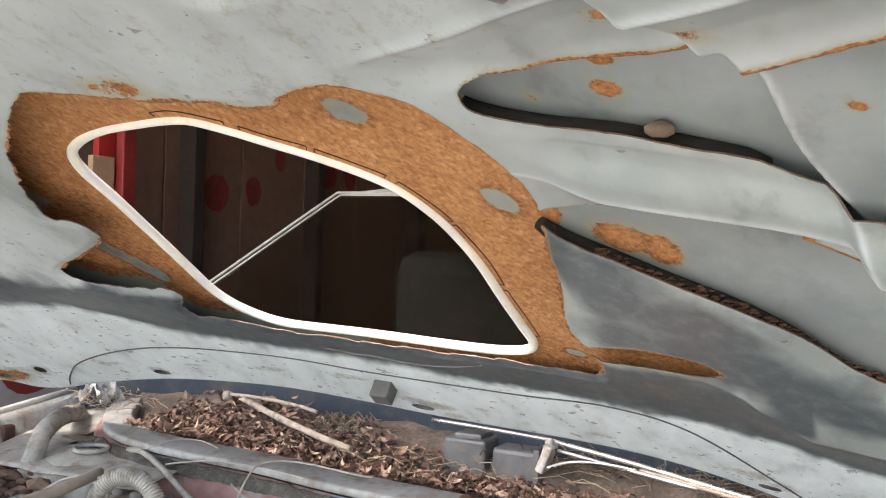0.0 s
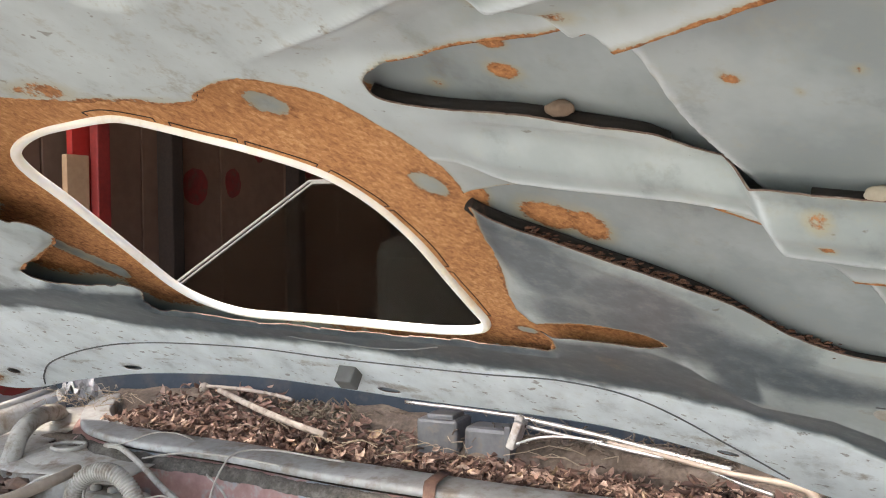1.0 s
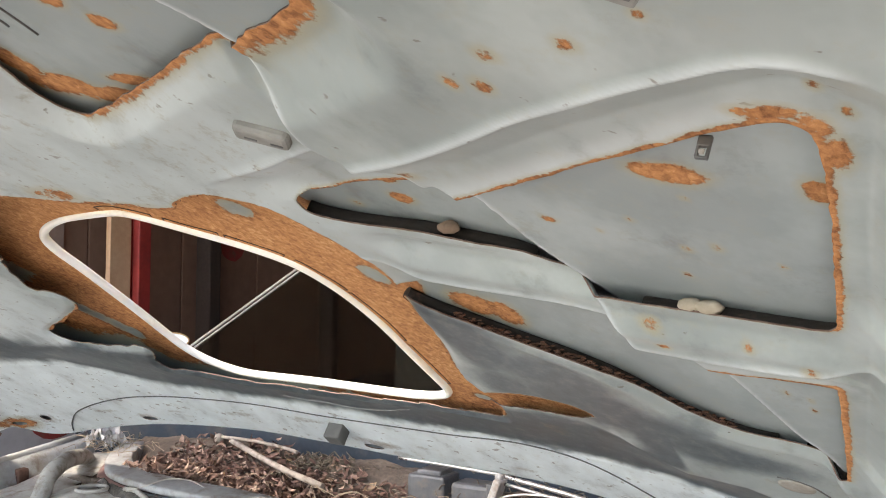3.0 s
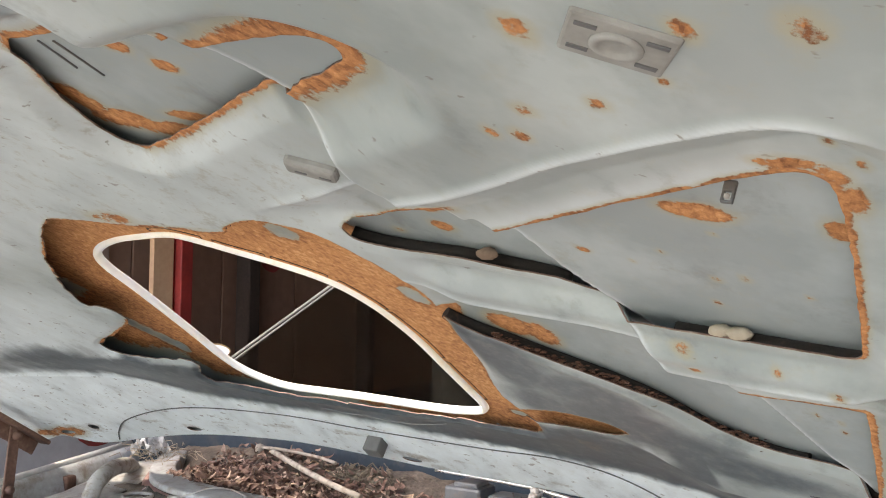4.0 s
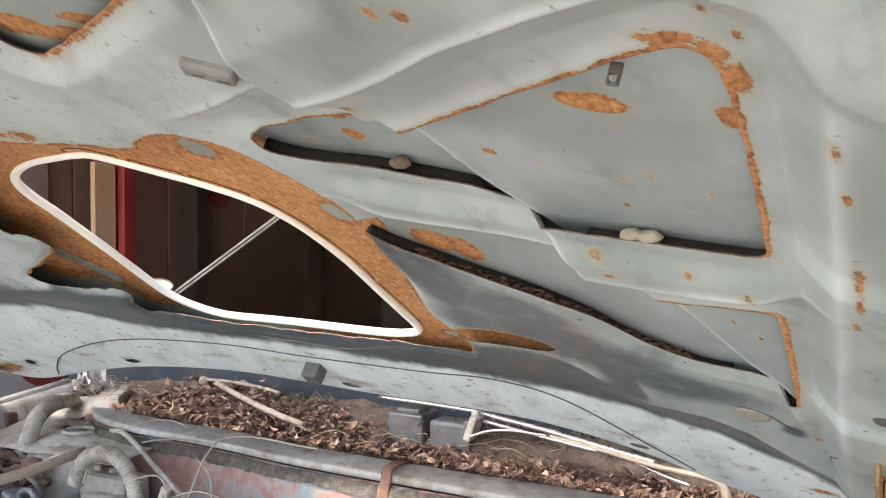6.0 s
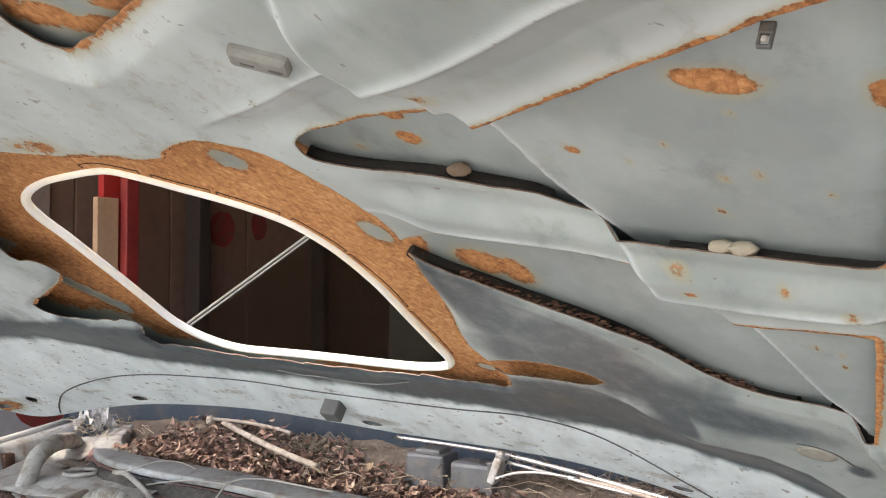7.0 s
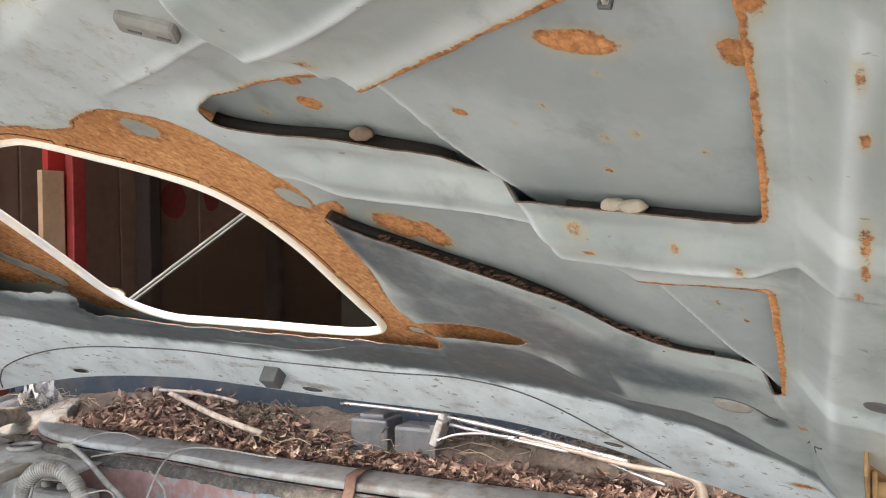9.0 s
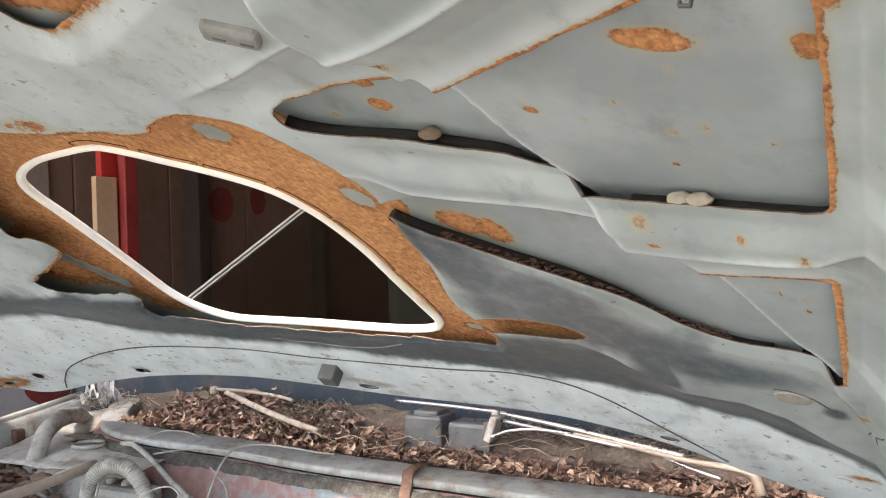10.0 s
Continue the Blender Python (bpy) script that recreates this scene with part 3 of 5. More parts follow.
def panel_rust(x, y):
    m = np.maximum(spots(x, y, PANEL_SPOTS) * 0.55, spots(x, y, PANEL_SPOTS[:6]) * 0.66)
    for key, wide in FRINGES:
        d, nx, ny = signed(x, y, rings[key])
        away = soft_step(-ny + 0.55 * nx, -0.5, 0.5)
        right = soft_step(x, 0.105, 0.118) * 0.9 * (key == "tri_b") + soft_step(x, 0.09, 0.12) * 0.25 * (key == "tri_a")
        if key == "front":
            away = np.maximum(np.maximum(away, soft_step(x, -0.17, -0.12)), 0.75 * soft_step(0.55 * nx + 0.83 * ny, 0.6, 0.9))
            wide = wide * (1 + 0.7 * soft_step(x, -0.13, -0.08))
        away = away * (1 - 0.75 * (1 - soft_step(x, -0.22, -0.12)) * (key in ("tri_a", "tri_b")))
        m = np.maximum(m, (1 - soft_step(d, 0, wide * (0.25 + 0.9 * away + 0.8 * right))) * (0.30 + 0.42 * away + 0.32 * right))
    return m


def panel_darken(x, y):
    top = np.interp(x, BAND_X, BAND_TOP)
    low = np.interp(x, BAND_LOW_X, BAND_LOW)
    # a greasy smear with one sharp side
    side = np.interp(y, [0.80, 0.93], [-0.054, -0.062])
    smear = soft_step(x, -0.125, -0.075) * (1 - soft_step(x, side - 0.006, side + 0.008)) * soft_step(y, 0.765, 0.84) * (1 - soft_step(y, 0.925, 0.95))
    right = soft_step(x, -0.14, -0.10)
    # darker band between BAND_TOP and the pale lip
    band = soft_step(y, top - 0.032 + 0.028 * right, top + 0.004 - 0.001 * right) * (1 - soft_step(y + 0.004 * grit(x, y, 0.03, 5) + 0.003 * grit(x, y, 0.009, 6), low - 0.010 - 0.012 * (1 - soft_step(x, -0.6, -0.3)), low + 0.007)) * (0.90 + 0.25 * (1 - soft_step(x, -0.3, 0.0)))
    return np.maximum(band * (1 - 0.45 * soft_step(x, 0.04, 0.14)) * (0.45 + 0.55 * soft_step(x, -1.15, -0.9)), np.maximum(0.95 * smear, np.maximum(0.95 * spots(x, y, DARK_SPOTS), 0.8 * spots(x, y, SMUDGES))))


def panel_pale(x, y):
    low = np.interp(x, BAND_LOW_X, BAND_LOW)
    # highlights along the pressed edges painted in pale, with some wear
    lit_edge = np.zeros(x.shape)
    for line, reach, off in ((crest_a, 0.17, 0.0), (crest_b, 0.14, 0.0), (panel_crease, 0.2, 0.006)):
        d, _, _, side = to_line(x, y, line, False)
        d = np.where(side > 0, d, -d) - off
        lit_edge = np.maximum(lit_edge, np.exp(-(d / 0.0026) ** 2) * (1 - soft_step(x, reach - 0.02, reach)) * soft_step(x, -0.29, -0.24) * (1 - soft_step(y, 0.78, 0.84)))
    # and the same brightening round the sides of the openings nearer the nose
    for key in ("tri_a", "tri_b"):
        d, nx, ny = signed(x, y, rings[key])
        lit_edge = np.maximum(lit_edge, 0.55 * (1 - soft_step(d, 0.006, 0.022)) * soft_step(-ny, 0.1, 0.6) * soft_step(x, -0.2, -0.12))
    # painted highlight along the side flange's ridge
    ridge = np.interp(y, RIDGE_Y, RIDGE_X)
    lit_edge = np.maximum(lit_edge, 0.6 * np.exp(-((x - ridge) / 0.005) ** 2) * soft_step(y, 0.24, 0.30) * (1 - soft_step(y, 0.82, 0.9)))
    streaks = 0.6 * spots(x, y, [(-0.122, 0.875, 0.006, 0.03), (-0.116, 0.91, 0.008, 0.02), (-0.128, 0.93, 0.012, 0.012)])
    return np.maximum(np.maximum(np.maximum(streaks, soft_step(y, low - 0.004, low + 0.004)), np.maximum(0.75 * lit_edge, 0.4 * soft_step(-x, 0.08, 0.22) * (1 - soft_step(y, 0.50, 0.62)))), 0.7 * (1 - soft_step(x + 0.25 * (y - 0.8), -0.92, -0.72)) * soft_step(y, 0.55, 0.75))


def skin_rust(x, y):
    m = np.maximum(spots(x, y, [s for s in SKIN_SPOTS if s[2] < 0.0065]) * 0.55, spots(x, y, [s for s in SKIN_SPOTS if s[2] >= 0.0065]) * 0.85)
    # rust behind the drain holes also stands in for the dark inside them
    m = np.maximum(m, 0.95 * spots(x, y, [(hx, hy, 0.05, 0.035) for hx, hy, _, _ in DRAINS]))
    d = signed(x, y, rings["cut"])[0]
    m = np.maximum(m, 1.1 * (1 - soft_step(d, 0.0, 0.018 + 0.06 * np.maximum(soft_step(y, 0.84, 0.90), soft_step(-x, 0.52, 0.62)))))
    d = signed(x, y, rings["slit"])[0]
    m = np.maximum(m, 1 - soft_step(d, 0.03, 0.07))
    return m - 1.05 * spots(x, y, GREY_LEFT)


def skin_darken(x, y):
    """Darker rust: painted shade inside the slit, and a darker low side of the hole."""
    low = 0.4 * np.maximum(soft_step(y, 0.85, 0.93), soft_step(-x, 0.70, 0.80)) * (1 - soft_step(-x, 0.95, 1.0))
    return np.maximum(0.9 * (1 - soft_step(signed(x, y, rings["slit"])[0], 0.0, 0.022)), low) * (1 - soft_step(signed(x, y, rings["cut"])[0], 0.02, 0.04) * soft_step(signed(x, y, rings["slit"])[0], 0.02, 0.04))


def skin_pale(x, y):
    d, _, _, side = to_line(x, y, crease_line, False)
    # pale line that stands for the highlight along the crease
    return np.exp(-((np.where(side > 0, d, -d) - 0.0055) / 0.0024) ** 2)


def dirt_mask(x, y):
    dusty = 0.4 * soft_step(-x, 0.12, 0.2) * soft_step(y, 0.24, 0.34) * (1 - soft_step(y, 0.47, 0.52))
    return np.maximum(0.66 * spots(x, y, DIRT_SPOTS), dusty)


def zero(x, y):
    return np.zeros(x.shape)


hood = thing("car_hood", (0, 0, 0), "opened blue-grey steel car hood with rusted cut-outs seen from below", "car hood")
panel = new("inner_panel", sheet("inner_panel", graded((-1.58, -0.92, 0.006), (-0.92, -0.40, 0.003), (-0.40, 0.22, 0.002), (0.22, 0.30, 0.006)), graded((-0.18, 0.12, 0.006), (0.12, 0.95, 0.0022), (0.95, 1.19, 0.0033)), panel_height, panel_keep, {"rust": panel_rust, "darken": panel_darken, "dirt": dirt_mask, "pale": panel_pale}))
panel.data.materials.append(panel_paint)
panel.data.materials.append(rust_edge)
panel.parent = hood
panel["label"] = "pressed grey inner panel with rusty openings"
mod = panel.modifiers.new("thickness", "SOLIDIFY")
mod.thickness, mod.offset, mod.material_offset_rim = 0.0012, -1, 1
skin = new("outer_skin", sheet("outer_skin", graded((-1.59, -0.80, 0.008), (-0.80, -0.36, 0.0045), (-0.36, 0.22, 0.003), (0.22, 0.31, 0.008)), graded((-0.18, 0.18, 0.006), (0.18, 0.80, 0.003), (0.80, 1.20, 0.0045)), skin_height, skin_keep, {"rust": skin_rust, "darken": skin_darken, "dirt": zero, "pale": skin_pale}))
skin.data.materials.append(skin_paint)
skin.parent = hood
mod = skin.modifiers.new("thickness", "SOLIDIFY")
mod.thickness, mod.offset = 0.0012, -1

hem = bmesh.new()
zp, zs = panel_height(edge_ring[:, 0], edge_ring[:, 1]), skin_height(edge_ring[:, 0], edge_ring[:, 1])
low, high = [[hem.verts.new((p[0], p[1], q)) for p, q in zip(edge_ring, zz)] for zz in (zp - 0.0006, zs + 0.0006)]
for k in range(len(low)):
    hem.faces.new((low[k - 1], low[k], high[k], high[k - 1])).smooth = True
part("hem", hem, skin_paint, hood, "folded edge joining the hood's two sheets")

bm = bmesh.new()
ring3 = [(p[0], p[1], float(skin_height(np.array([p[0]]), np.array([p[1]]))[0])) for p in hole_ring]
rim_r = [0.0036 + 0.0016 * max(float(soft_step(p[1], 0.62, 0.9)), float(soft_step(-p[0], 0.60, 0.70))) for p in ring3]
tube(bm, [(q[0], q[1], q[2] - 0.001) for q in ring3], 0.005, 12, True, rim_r)
part("edge_trim", bm, white_rubber, hood, "white rubber edging round the cut hole")

# ---- the garage ----
red_paint = speckled("dark_red_paint", [(0, (0.16, 0.015, 0.012)), (1, (0.34, 0.033, 0.024))], 9, 0.6, fine=70)
plank_wood = speckled("pale_plank", [(0, (0.42, 0.24, 0.13)), (1, (0.6, 0.39, 0.23))], 6, 0.75, fine=60)
black_wood = speckled("blackened_wood", [(0, (0.026, 0.015, 0.01)), (1, (0.06, 0.036, 0.025))], 8, 0.85)
grey_board = speckled("dusty_board", [(0, (0.16, 0.105, 0.08)), (1, (0.26, 0.185, 0.145))], 3, 0.85, fine=40)


def slab(name, *dims, mat, label, category, bevel=0.0, kind="structure"):
    bm = box(bmesh.new(), *dims, bevel=bevel)
    return tagged(part(name, bm, mat), label, category, kind=kind)


slab("floor", -2.5, 1.4, 0.12, 5.4, -0.12, 0, mat=concrete, label="stained grey concrete garage floor", category="floor")
yard = speckled("concrete_yard", [(0, (0.1, 0.096, 0.088)), (1, (0.165, 0.158, 0.146))], 0.8, 0.9, fine=12)
slab("ground", -60, 60, -120, 0.12, -0.13, -0.01, mat=yard, label="grey concrete yard outside the garage", category="ground")
wall_w = slab("wall_west", -2.5, -2.3, 0.9, 5.4, 0, 2.7, mat=dark_wall, label="dark brown boarded garage wall with red paint marks", category="wall")
slab("wall_east", 1.2, 1.4, 0.12, 5.4, 0, 2.7, mat=dark_wall, label="dark brown boarded garage wall", category="wall")
slab("wall_north", -2.3, 1.2, 5.2, 5.4, 0, 2.7, mat=dark_wall, label="dark brown boarded garage end wall", category="wall")
slab("ceiling", -2.5, 1.4, 0.04, 5.4, 2.7, 2.85, mat=dark_wall, label="dark boarded garage ceiling", category="ceiling")


def board(y0, y1, z0, z1, mat, x=-2.3, deep=0.022):
    part("board", box(bmesh.new(), x, x + deep, y0, y1, z0, z1, 0.003), mat, wall_w)


for k in range(9):
    board(1.2 + 0.42 * k, 1.2 + 0.42 * k + 0.412, 0.02, 1.68, dark_wall)
board(1.2, 5.0, 1.70, 1.86, speckled("brown_rail", [(0, (0.05, 0.022, 0.015)), (1, (0.1, 0.05, 0.035))], 5, 0.8), deep=0.03)


board(0.95, 2.35, 0.05, 1.08, speckled("grey_plaster", [(0, (0.27, 0.25, 0.245)), (1, (0.4, 0.38, 0.375))], 2.5, 0.9, fine=30), -2.262, 0.02)
faded_red = speckled("faded_red_paint", [(0, (0.12, 0.014, 0.011)), (0.5, (0.2, 0.022, 0.017)), (1, (0.27, 0.03, 0.023))], 12, 0.75, fine=60, dirt=(0.12, 0.045, 0.03))


def paint_mark(y, z, ry, rz, seed, x=-2.276):
    """A brushed red blotch on the boards."""
    rnd = random.Random(seed)
    bm = bmesh.new()
    ring = [bm.verts.new((x, y + ry * (0.92 + 0.13 * rnd.random()) * math.cos(a * math.tau / 18), z + rz * (0.92 + 0.13 * rnd.random()) * math.sin(a * math.tau / 18))) for a in range(18)]
    f = bm.faces.new(ring)
    bmesh.ops.extrude_face_region(bm, geom=[f])
    for v in ring:
        v.co.x -= 0.003
    part("paint_mark", bm, faded_red, wall_w, "faded dark red brushed paint blotch")


for y, z, ry, rz, seed in ((2.73, 1.40, 0.072, 0.072, 1), (2.95, 1.42, 0.048, 0.06, 2), (3.12, 1.56, 0.035, 0.05, 3), (3.48, 1.55, 0.07, 0.09, 4), (3.66, 1.55, 0.05, 0.085, 5)):
    paint_mark(y, z, ry, rz, seed)
paint_mark(1.90, 0.84, 0.10, 0.075, 6, -2.239)

for y0, y1 in ((2.52, 2.58), (3.29, 3.34), (4.2, 4.3)):
    bm = box(bmesh.new(), -2.27, -2.2, y0, y1, 0, 2.7, 0.006)
    tagged(part("wall_post", bm, black_wood), "blackened upright timber post against the garage wall", "post", "wall posts")
bm = box(bmesh.new(), -2.052, -2.02, 2.01, 2.06, 0, 2.7, 0.004)
tagged(part("red_post", bm, red_paint), "dark red painted upright post with scattered nail holes", "post")
bm = box(bmesh.new(), -2.062, -2.042, 1.917, 1.998, 0, 1.46, 0.002)
tagged(part("wooden_plank", bm, plank_wood), "pale bare wooden plank leaning upright against a red post", "plank")
bm = box(bmesh.new(), -2.095, -2.072, 1.965, 2.035, 0.9, 1.80, 0.002)
tagged(part("red_board", bm, speckled("bright_red_paint", [(0, (0.36, 0.02, 0.015)), (1, (0.5, 0.035, 0.025))], 9, 0.5)), "bright red painted narrow board behind a wooden plank", "board")
bm = box(bmesh.new(), -2.285, -2.25, 1.2, 1.92, 0, 1.60, 0.003)
tagged(part("grey_board", bm, grey_board), "dusty grey-brown board standing against the garage wall", "board")

# ---- the car ----
cream = speckled("cream_roof_paint", [(0, (0.46, 0.41, 0.34)), (1, (0.64, 0.58, 0.5))], 7, 0.55, dirt=(0.3, 0.23, 0.18))
chrome = speckled("dull_chrome", [(0, (0.4, 0.385, 0.365)), (1, (0.62, 0.6, 0.58))], 30, 0.3, 0.75, fine=260, relief=0.15)
black_plastic = speckled("dusty_black_plastic", [(0, (0.05, 0.051, 0.054)), (1, (0.125, 0.127, 0.132))], 20, 0.5, dirt=(0.12, 0.1, 0.085))
dusty_rubber = speckled("dusty_rubber_hose", [(0, (0.29, 0.27, 0.24)), (1, (0.46, 0.435, 0.4))], 18, 0.7, dirt=(0.18, 0.145, 0.115))
dusty_steel = speckled("dusty_steel", [(0, (0.25, 0.23, 0.205)), (0.6, (0.38, 0.36, 0.33)), (1, (0.49, 0.465, 0.435))], 14, 0.65, 0.05, dirt=(0.2, 0.15, 0.115))
firewall_mat = speckled("flaking_firewall", [(0, (0.17, 0.085, 0.075)), (0.38, (0.27, 0.15, 0.135)), (0.5, (0.27, 0.23, 0.22)), (0.6, (0.2, 0.23, 0.25)), (1, (0.33, 0.37, 0.39))], 6, 0.6, fine=60)
wire_white = speckled("dirty_white_wire", [(0, (0.32, 0.285, 0.245)), (1, (0.5, 0.465, 0.42))], 40, 0.6, fine=200)
straw_mat = speckled("dry_straw", [(0, (0.17, 0.125, 0.085)), (1, (0.38, 0.31, 0.23))], 40, 0.9, fine=300)
moss_mat = speckled("dry_moss", [(0, (0.07, 0.055, 0.04)), (1, (0.2, 0.16, 0.115))], 60, 0.95, fine=300, relief=0.8)
brown_steel = speckled("brown_rusty_steel", [(0, (0.07, 0.035, 0.025)), (0.6, (0.16, 0.085, 0.06)), (1, (0.26, 0.16, 0.11))], 22, 0.75, fine=150)
ochre_steel = speckled("ochre_rusty_steel", [(0, (0.22, 0.12, 0.05)), (1, (0.42, 0.27, 0.12))], 20, 0.8, fine=140)
tyre_mat = speckled("tyre_rubber", [(0, (0.015, 0.015, 0.015)), (1, (0.035, 0.034, 0.033))], 10, 0.85)
upholstery = speckled("dark_upholstery", [(0, (0.022, 0.018, 0.014)), (1, (0.055, 0.046, 0.036))], 6, 0.9)

glass, gn, gl, gb = material("windscreen_glass", 0.03, 0.0, (0.55, 0.6, 0.56))
gb.inputs["Transmission Weight"].default_value = 1.0
gb.inputs["IOR"].default_value = 1.45
gl.new(grey_ramp(gn, gl, noise_node(gn, gl, 9, 5), 0.4, 0.7, 0.02, 0.12), gb.inputs["Roughness"])

car = thing("car", (0, 0, 0), "old dark blue car with open engine bay and dusty windscreen", "car")


def sweep(stations, profile):
    """A sheet: for each station the list of points that profile gives."""
    bm = bmesh.new()
    rows = [[bm.verts.new(p) for p in profile(*s)] for s in stations]
    for a, b in zip(rows, rows[1:]):
        for k in range(len(a) - 1):
            bm.faces.new((a[k], a[k + 1], b[k + 1], b[k])).smooth = True
    return bm


def thicken(ob, by, offset=-1):
    m = ob.modifiers.new("thickness", "SOLIDIFY")
    m.thickness, m.offset = by, offset
    return ob


# bulkhead flange: inner edge, outer edge and height along x
flange_in = spline([(-1.26, 1.32, 0.938), (-1.20, 1.235, 0.93), (-1.132, 1.188, 0.925), (-1.04, 1.170, 0.92), (-0.853, 1.17, 0.915), (-0.687, 1.159, 0.91), (-0.424, 1.155, 0.905), (-0.215, 1.164, 0.9), (0.0, 1.16, 0.895), (0.17, 1.15, 0.89)], 8)
flange_out = spline([(-1.30, 1.29, 0.936), (-1.225, 1.19, 0.927), (-1.15, 1.135, 0.92), (-1.03, 1.112, 0.915), (-0.86, 1.115, 0.91), (-0.66, 1.098, 0.905), (-0.40, 1.096, 0.9), (-0.235, 1.10, 0.895), (0.0, 1.10, 0.89), (0.17, 1.09, 0.885)], 8)


def flange_profile(i, o):
    d = (o - i).normalized()
    up = Vector((0, 0, 1))
    return [i - up * 0.06, i - up * 0.012, i - up * 0.004, i + d * 0.001 - up * 0.001, i + d * 0.004, i + d * 0.008 + up * 0.0004, i.lerp(o, 0.4) + up * 0.001, i.lerp(o, 0.7), o - d * 0.007 - up * 0.0008, o - d * 0.003 - up * 0.0014, o - d * 0.0006 - up * 0.003, o - up * 0.006, o - up * 0.012, o - d * 0.004 - up * 0.013]


ob = part("bulkhead_flange", sweep(list(zip(flange_in, flange_out)), flange_profile), grey_metal, car, "dusty grey flange along the leaf-filled plenum")
thicken(ob, 0.0015)


def firewall_profile(i, o):
    d = (o - i).normalized()
    up = Vector((0, 0, 1))
    return [o - d * 0.004 - up * 0.016, o + d * 0.008 - up * 0.020, o + d * 0.014 - up * 0.026, o + d * 0.016 - up * 0.06, o + d * 0.02 - up * 0.45]


part("firewall", sweep(list(zip(flange_in, flange_out)), firewall_profile), firewall_mat, car, "flaking red-brown and grey-blue painted firewall")
# crumbling sealer along the seam under the flange
def sealer_profile(i, o):
    d = (o - i).normalized()
    w = [noise.fractal(Vector((o.x * 45, k * 1.7, 2.0)), 1.0, 2.0, 4) for k in range(6)]
    return [o + d * (0.001 + 0.0036 * k) + Vector((0, 0, -0.013 - 0.0022 * k - (0.006 if k in (0, 5) else 0) + 0.0035 * w[k])) for k in range(6)]


fine_in, fine_out = ([a.lerp(b, k / 12) for a, b in zip(row, row[1:]) for k in range(12)] for row in (flange_in[14:], flange_out[14:]))
bm = sweep(list(zip(fine_in, fine_out)), sealer_profile)
part("seam_sealer", bm, speckled("cracked_sealer", [(0, (0.03, 0.026, 0.022)), (0.5, (0.085, 0.075, 0.064)), (1, (0.17, 0.155, 0.135))], 70, 0.95, fine=260, relief=0.9, distance=0.003), car, "cracked dark seam sealer")


def noise2(x, y, s, seed=0.0):
    return noise.fractal(Vector((x / s, y / s, seed)), 1.0, 2.0, 4)


def heap(x, y):
    """The height of the litter in the plenum."""
    back = max(0.0, min(1.0, (y - 1.25) / 0.10))
    dirt = 0.045 * back * back * (3 - 2 * back)
    bank = 0.018 * math.exp(-((x + 0.72) / 0.12) ** 2) * back + 0.022 * math.exp(-((x + 1.05) / 0.16) ** 2)
    return 0.890 - 0.020 * (x + 1.2) / 1.4 + dirt + bank + 0.008 * noise2(x, y, 0.07)


bm = bmesh.new()
nx, ny = 130, 26
grid = [[bm.verts.new((x, y, heap(x, y) + 0.004 * noise2(x, y, 0.02, 3))) for x in (-1.29 + 1.5 * i / nx for i in range(nx + 1))] for y in (1.145 + 0.24 * j / ny for j in range(ny + 1))]
for a, b in zip(grid, grid[1:]):
    for i in range(nx):
        bm.faces.new((a[i], a[i + 1], b[i + 1], b[i])).smooth = True
ob = part("dirt_bed", bm, dirt_mat)
tagged(thicken(ob, 0.02), "packed brown dirt bed filling the plenum under the leaves", "dirt", kind="stuff")

# cowl below the windscreen, and the plenum's floor
def cowl_profile(x):
    c = 0.03 * ((x + 0.65) / 0.8) ** 2
    return [(x, 1.372 - c, 0.80), (x, 1.372 - c, 0.925), (x, 1.378 - c, 0.990), (x, 1.388 - c, 1.000), (x, 1.43 - c, 1.008), (x, 1.47 - c, 1.02), (x, 1.475 - c, 0.99)]


ob = part("cowl_panel", sweep([(-1.47 + 1.64 * k / 24,) for k in range(25)], cowl_profile), blue_paint, car, "dusty dark blue cowl panel")
thicken(ob, 0.0015)
part("plenum_floor", box(bmesh.new(), -1.29, 0.19, 1.14, 1.372, 0.78, 0.83, 0.003), grey_metal, car)

# windscreen, pillars, roof
A, B = Vector((-1.455, 1.43, 0.995)), Vector((-1.145, 1.795, 1.350))
C, D = Vector((-0.155, 1.795, 1.350)), Vector((0.155, 1.43, 0.995))
bm = bmesh.new()
rows = []
for j in range(9):
    t = j / 8
    p, q = A.lerp(B, t), D.lerp(C, t)
    rows.append([bm.verts.new(p.lerp(q, i / 16) + Vector((0, -0.022 * math.sin(math.pi * i / 16), 0))) for i in range(17)])
for a, b in zip(rows, rows[1:]):
    for i in range(16):
        bm.faces.new((a[i], a[i + 1], b[i + 1], b[i])).smooth = True
beige_trim = speckled("dusty_pale_trim", [(0, (0.29, 0.25, 0.205)), (1, (0.46, 0.41, 0.35))], 30, 0.5, fine=200)
screen = part("windscreen", bm, glass, car, "dark dusty windscreen glass")
thicken(screen, 0.0015).modifiers[0].use_rim = False
screen.visible_shadow = False
edge_l = [A.lerp(B, k / 10) for k in range(10)]
top = [B.lerp(C, k / 16) + Vector((0, -0.022 * math.sin(math.pi * k / 16), 0)) for k in range(17)]
edge_r = [C.lerp(D, (k + 1) / 10) for k in range(10)]
for off, rad in ((Vector((0, -0.004, 0.002)), 0.0034), (Vector((0.0085, -0.006, -0.003)), 0.0024)):
    bm = bmesh.new()
    tube(bm, [p + off for p in edge_l + top] + [p + Vector((-off.x, off.y, off.z)) for p in edge_r], rad, 8)
    part("windscreen_trim", bm, beige_trim, screen, "pale dusty trim strip")
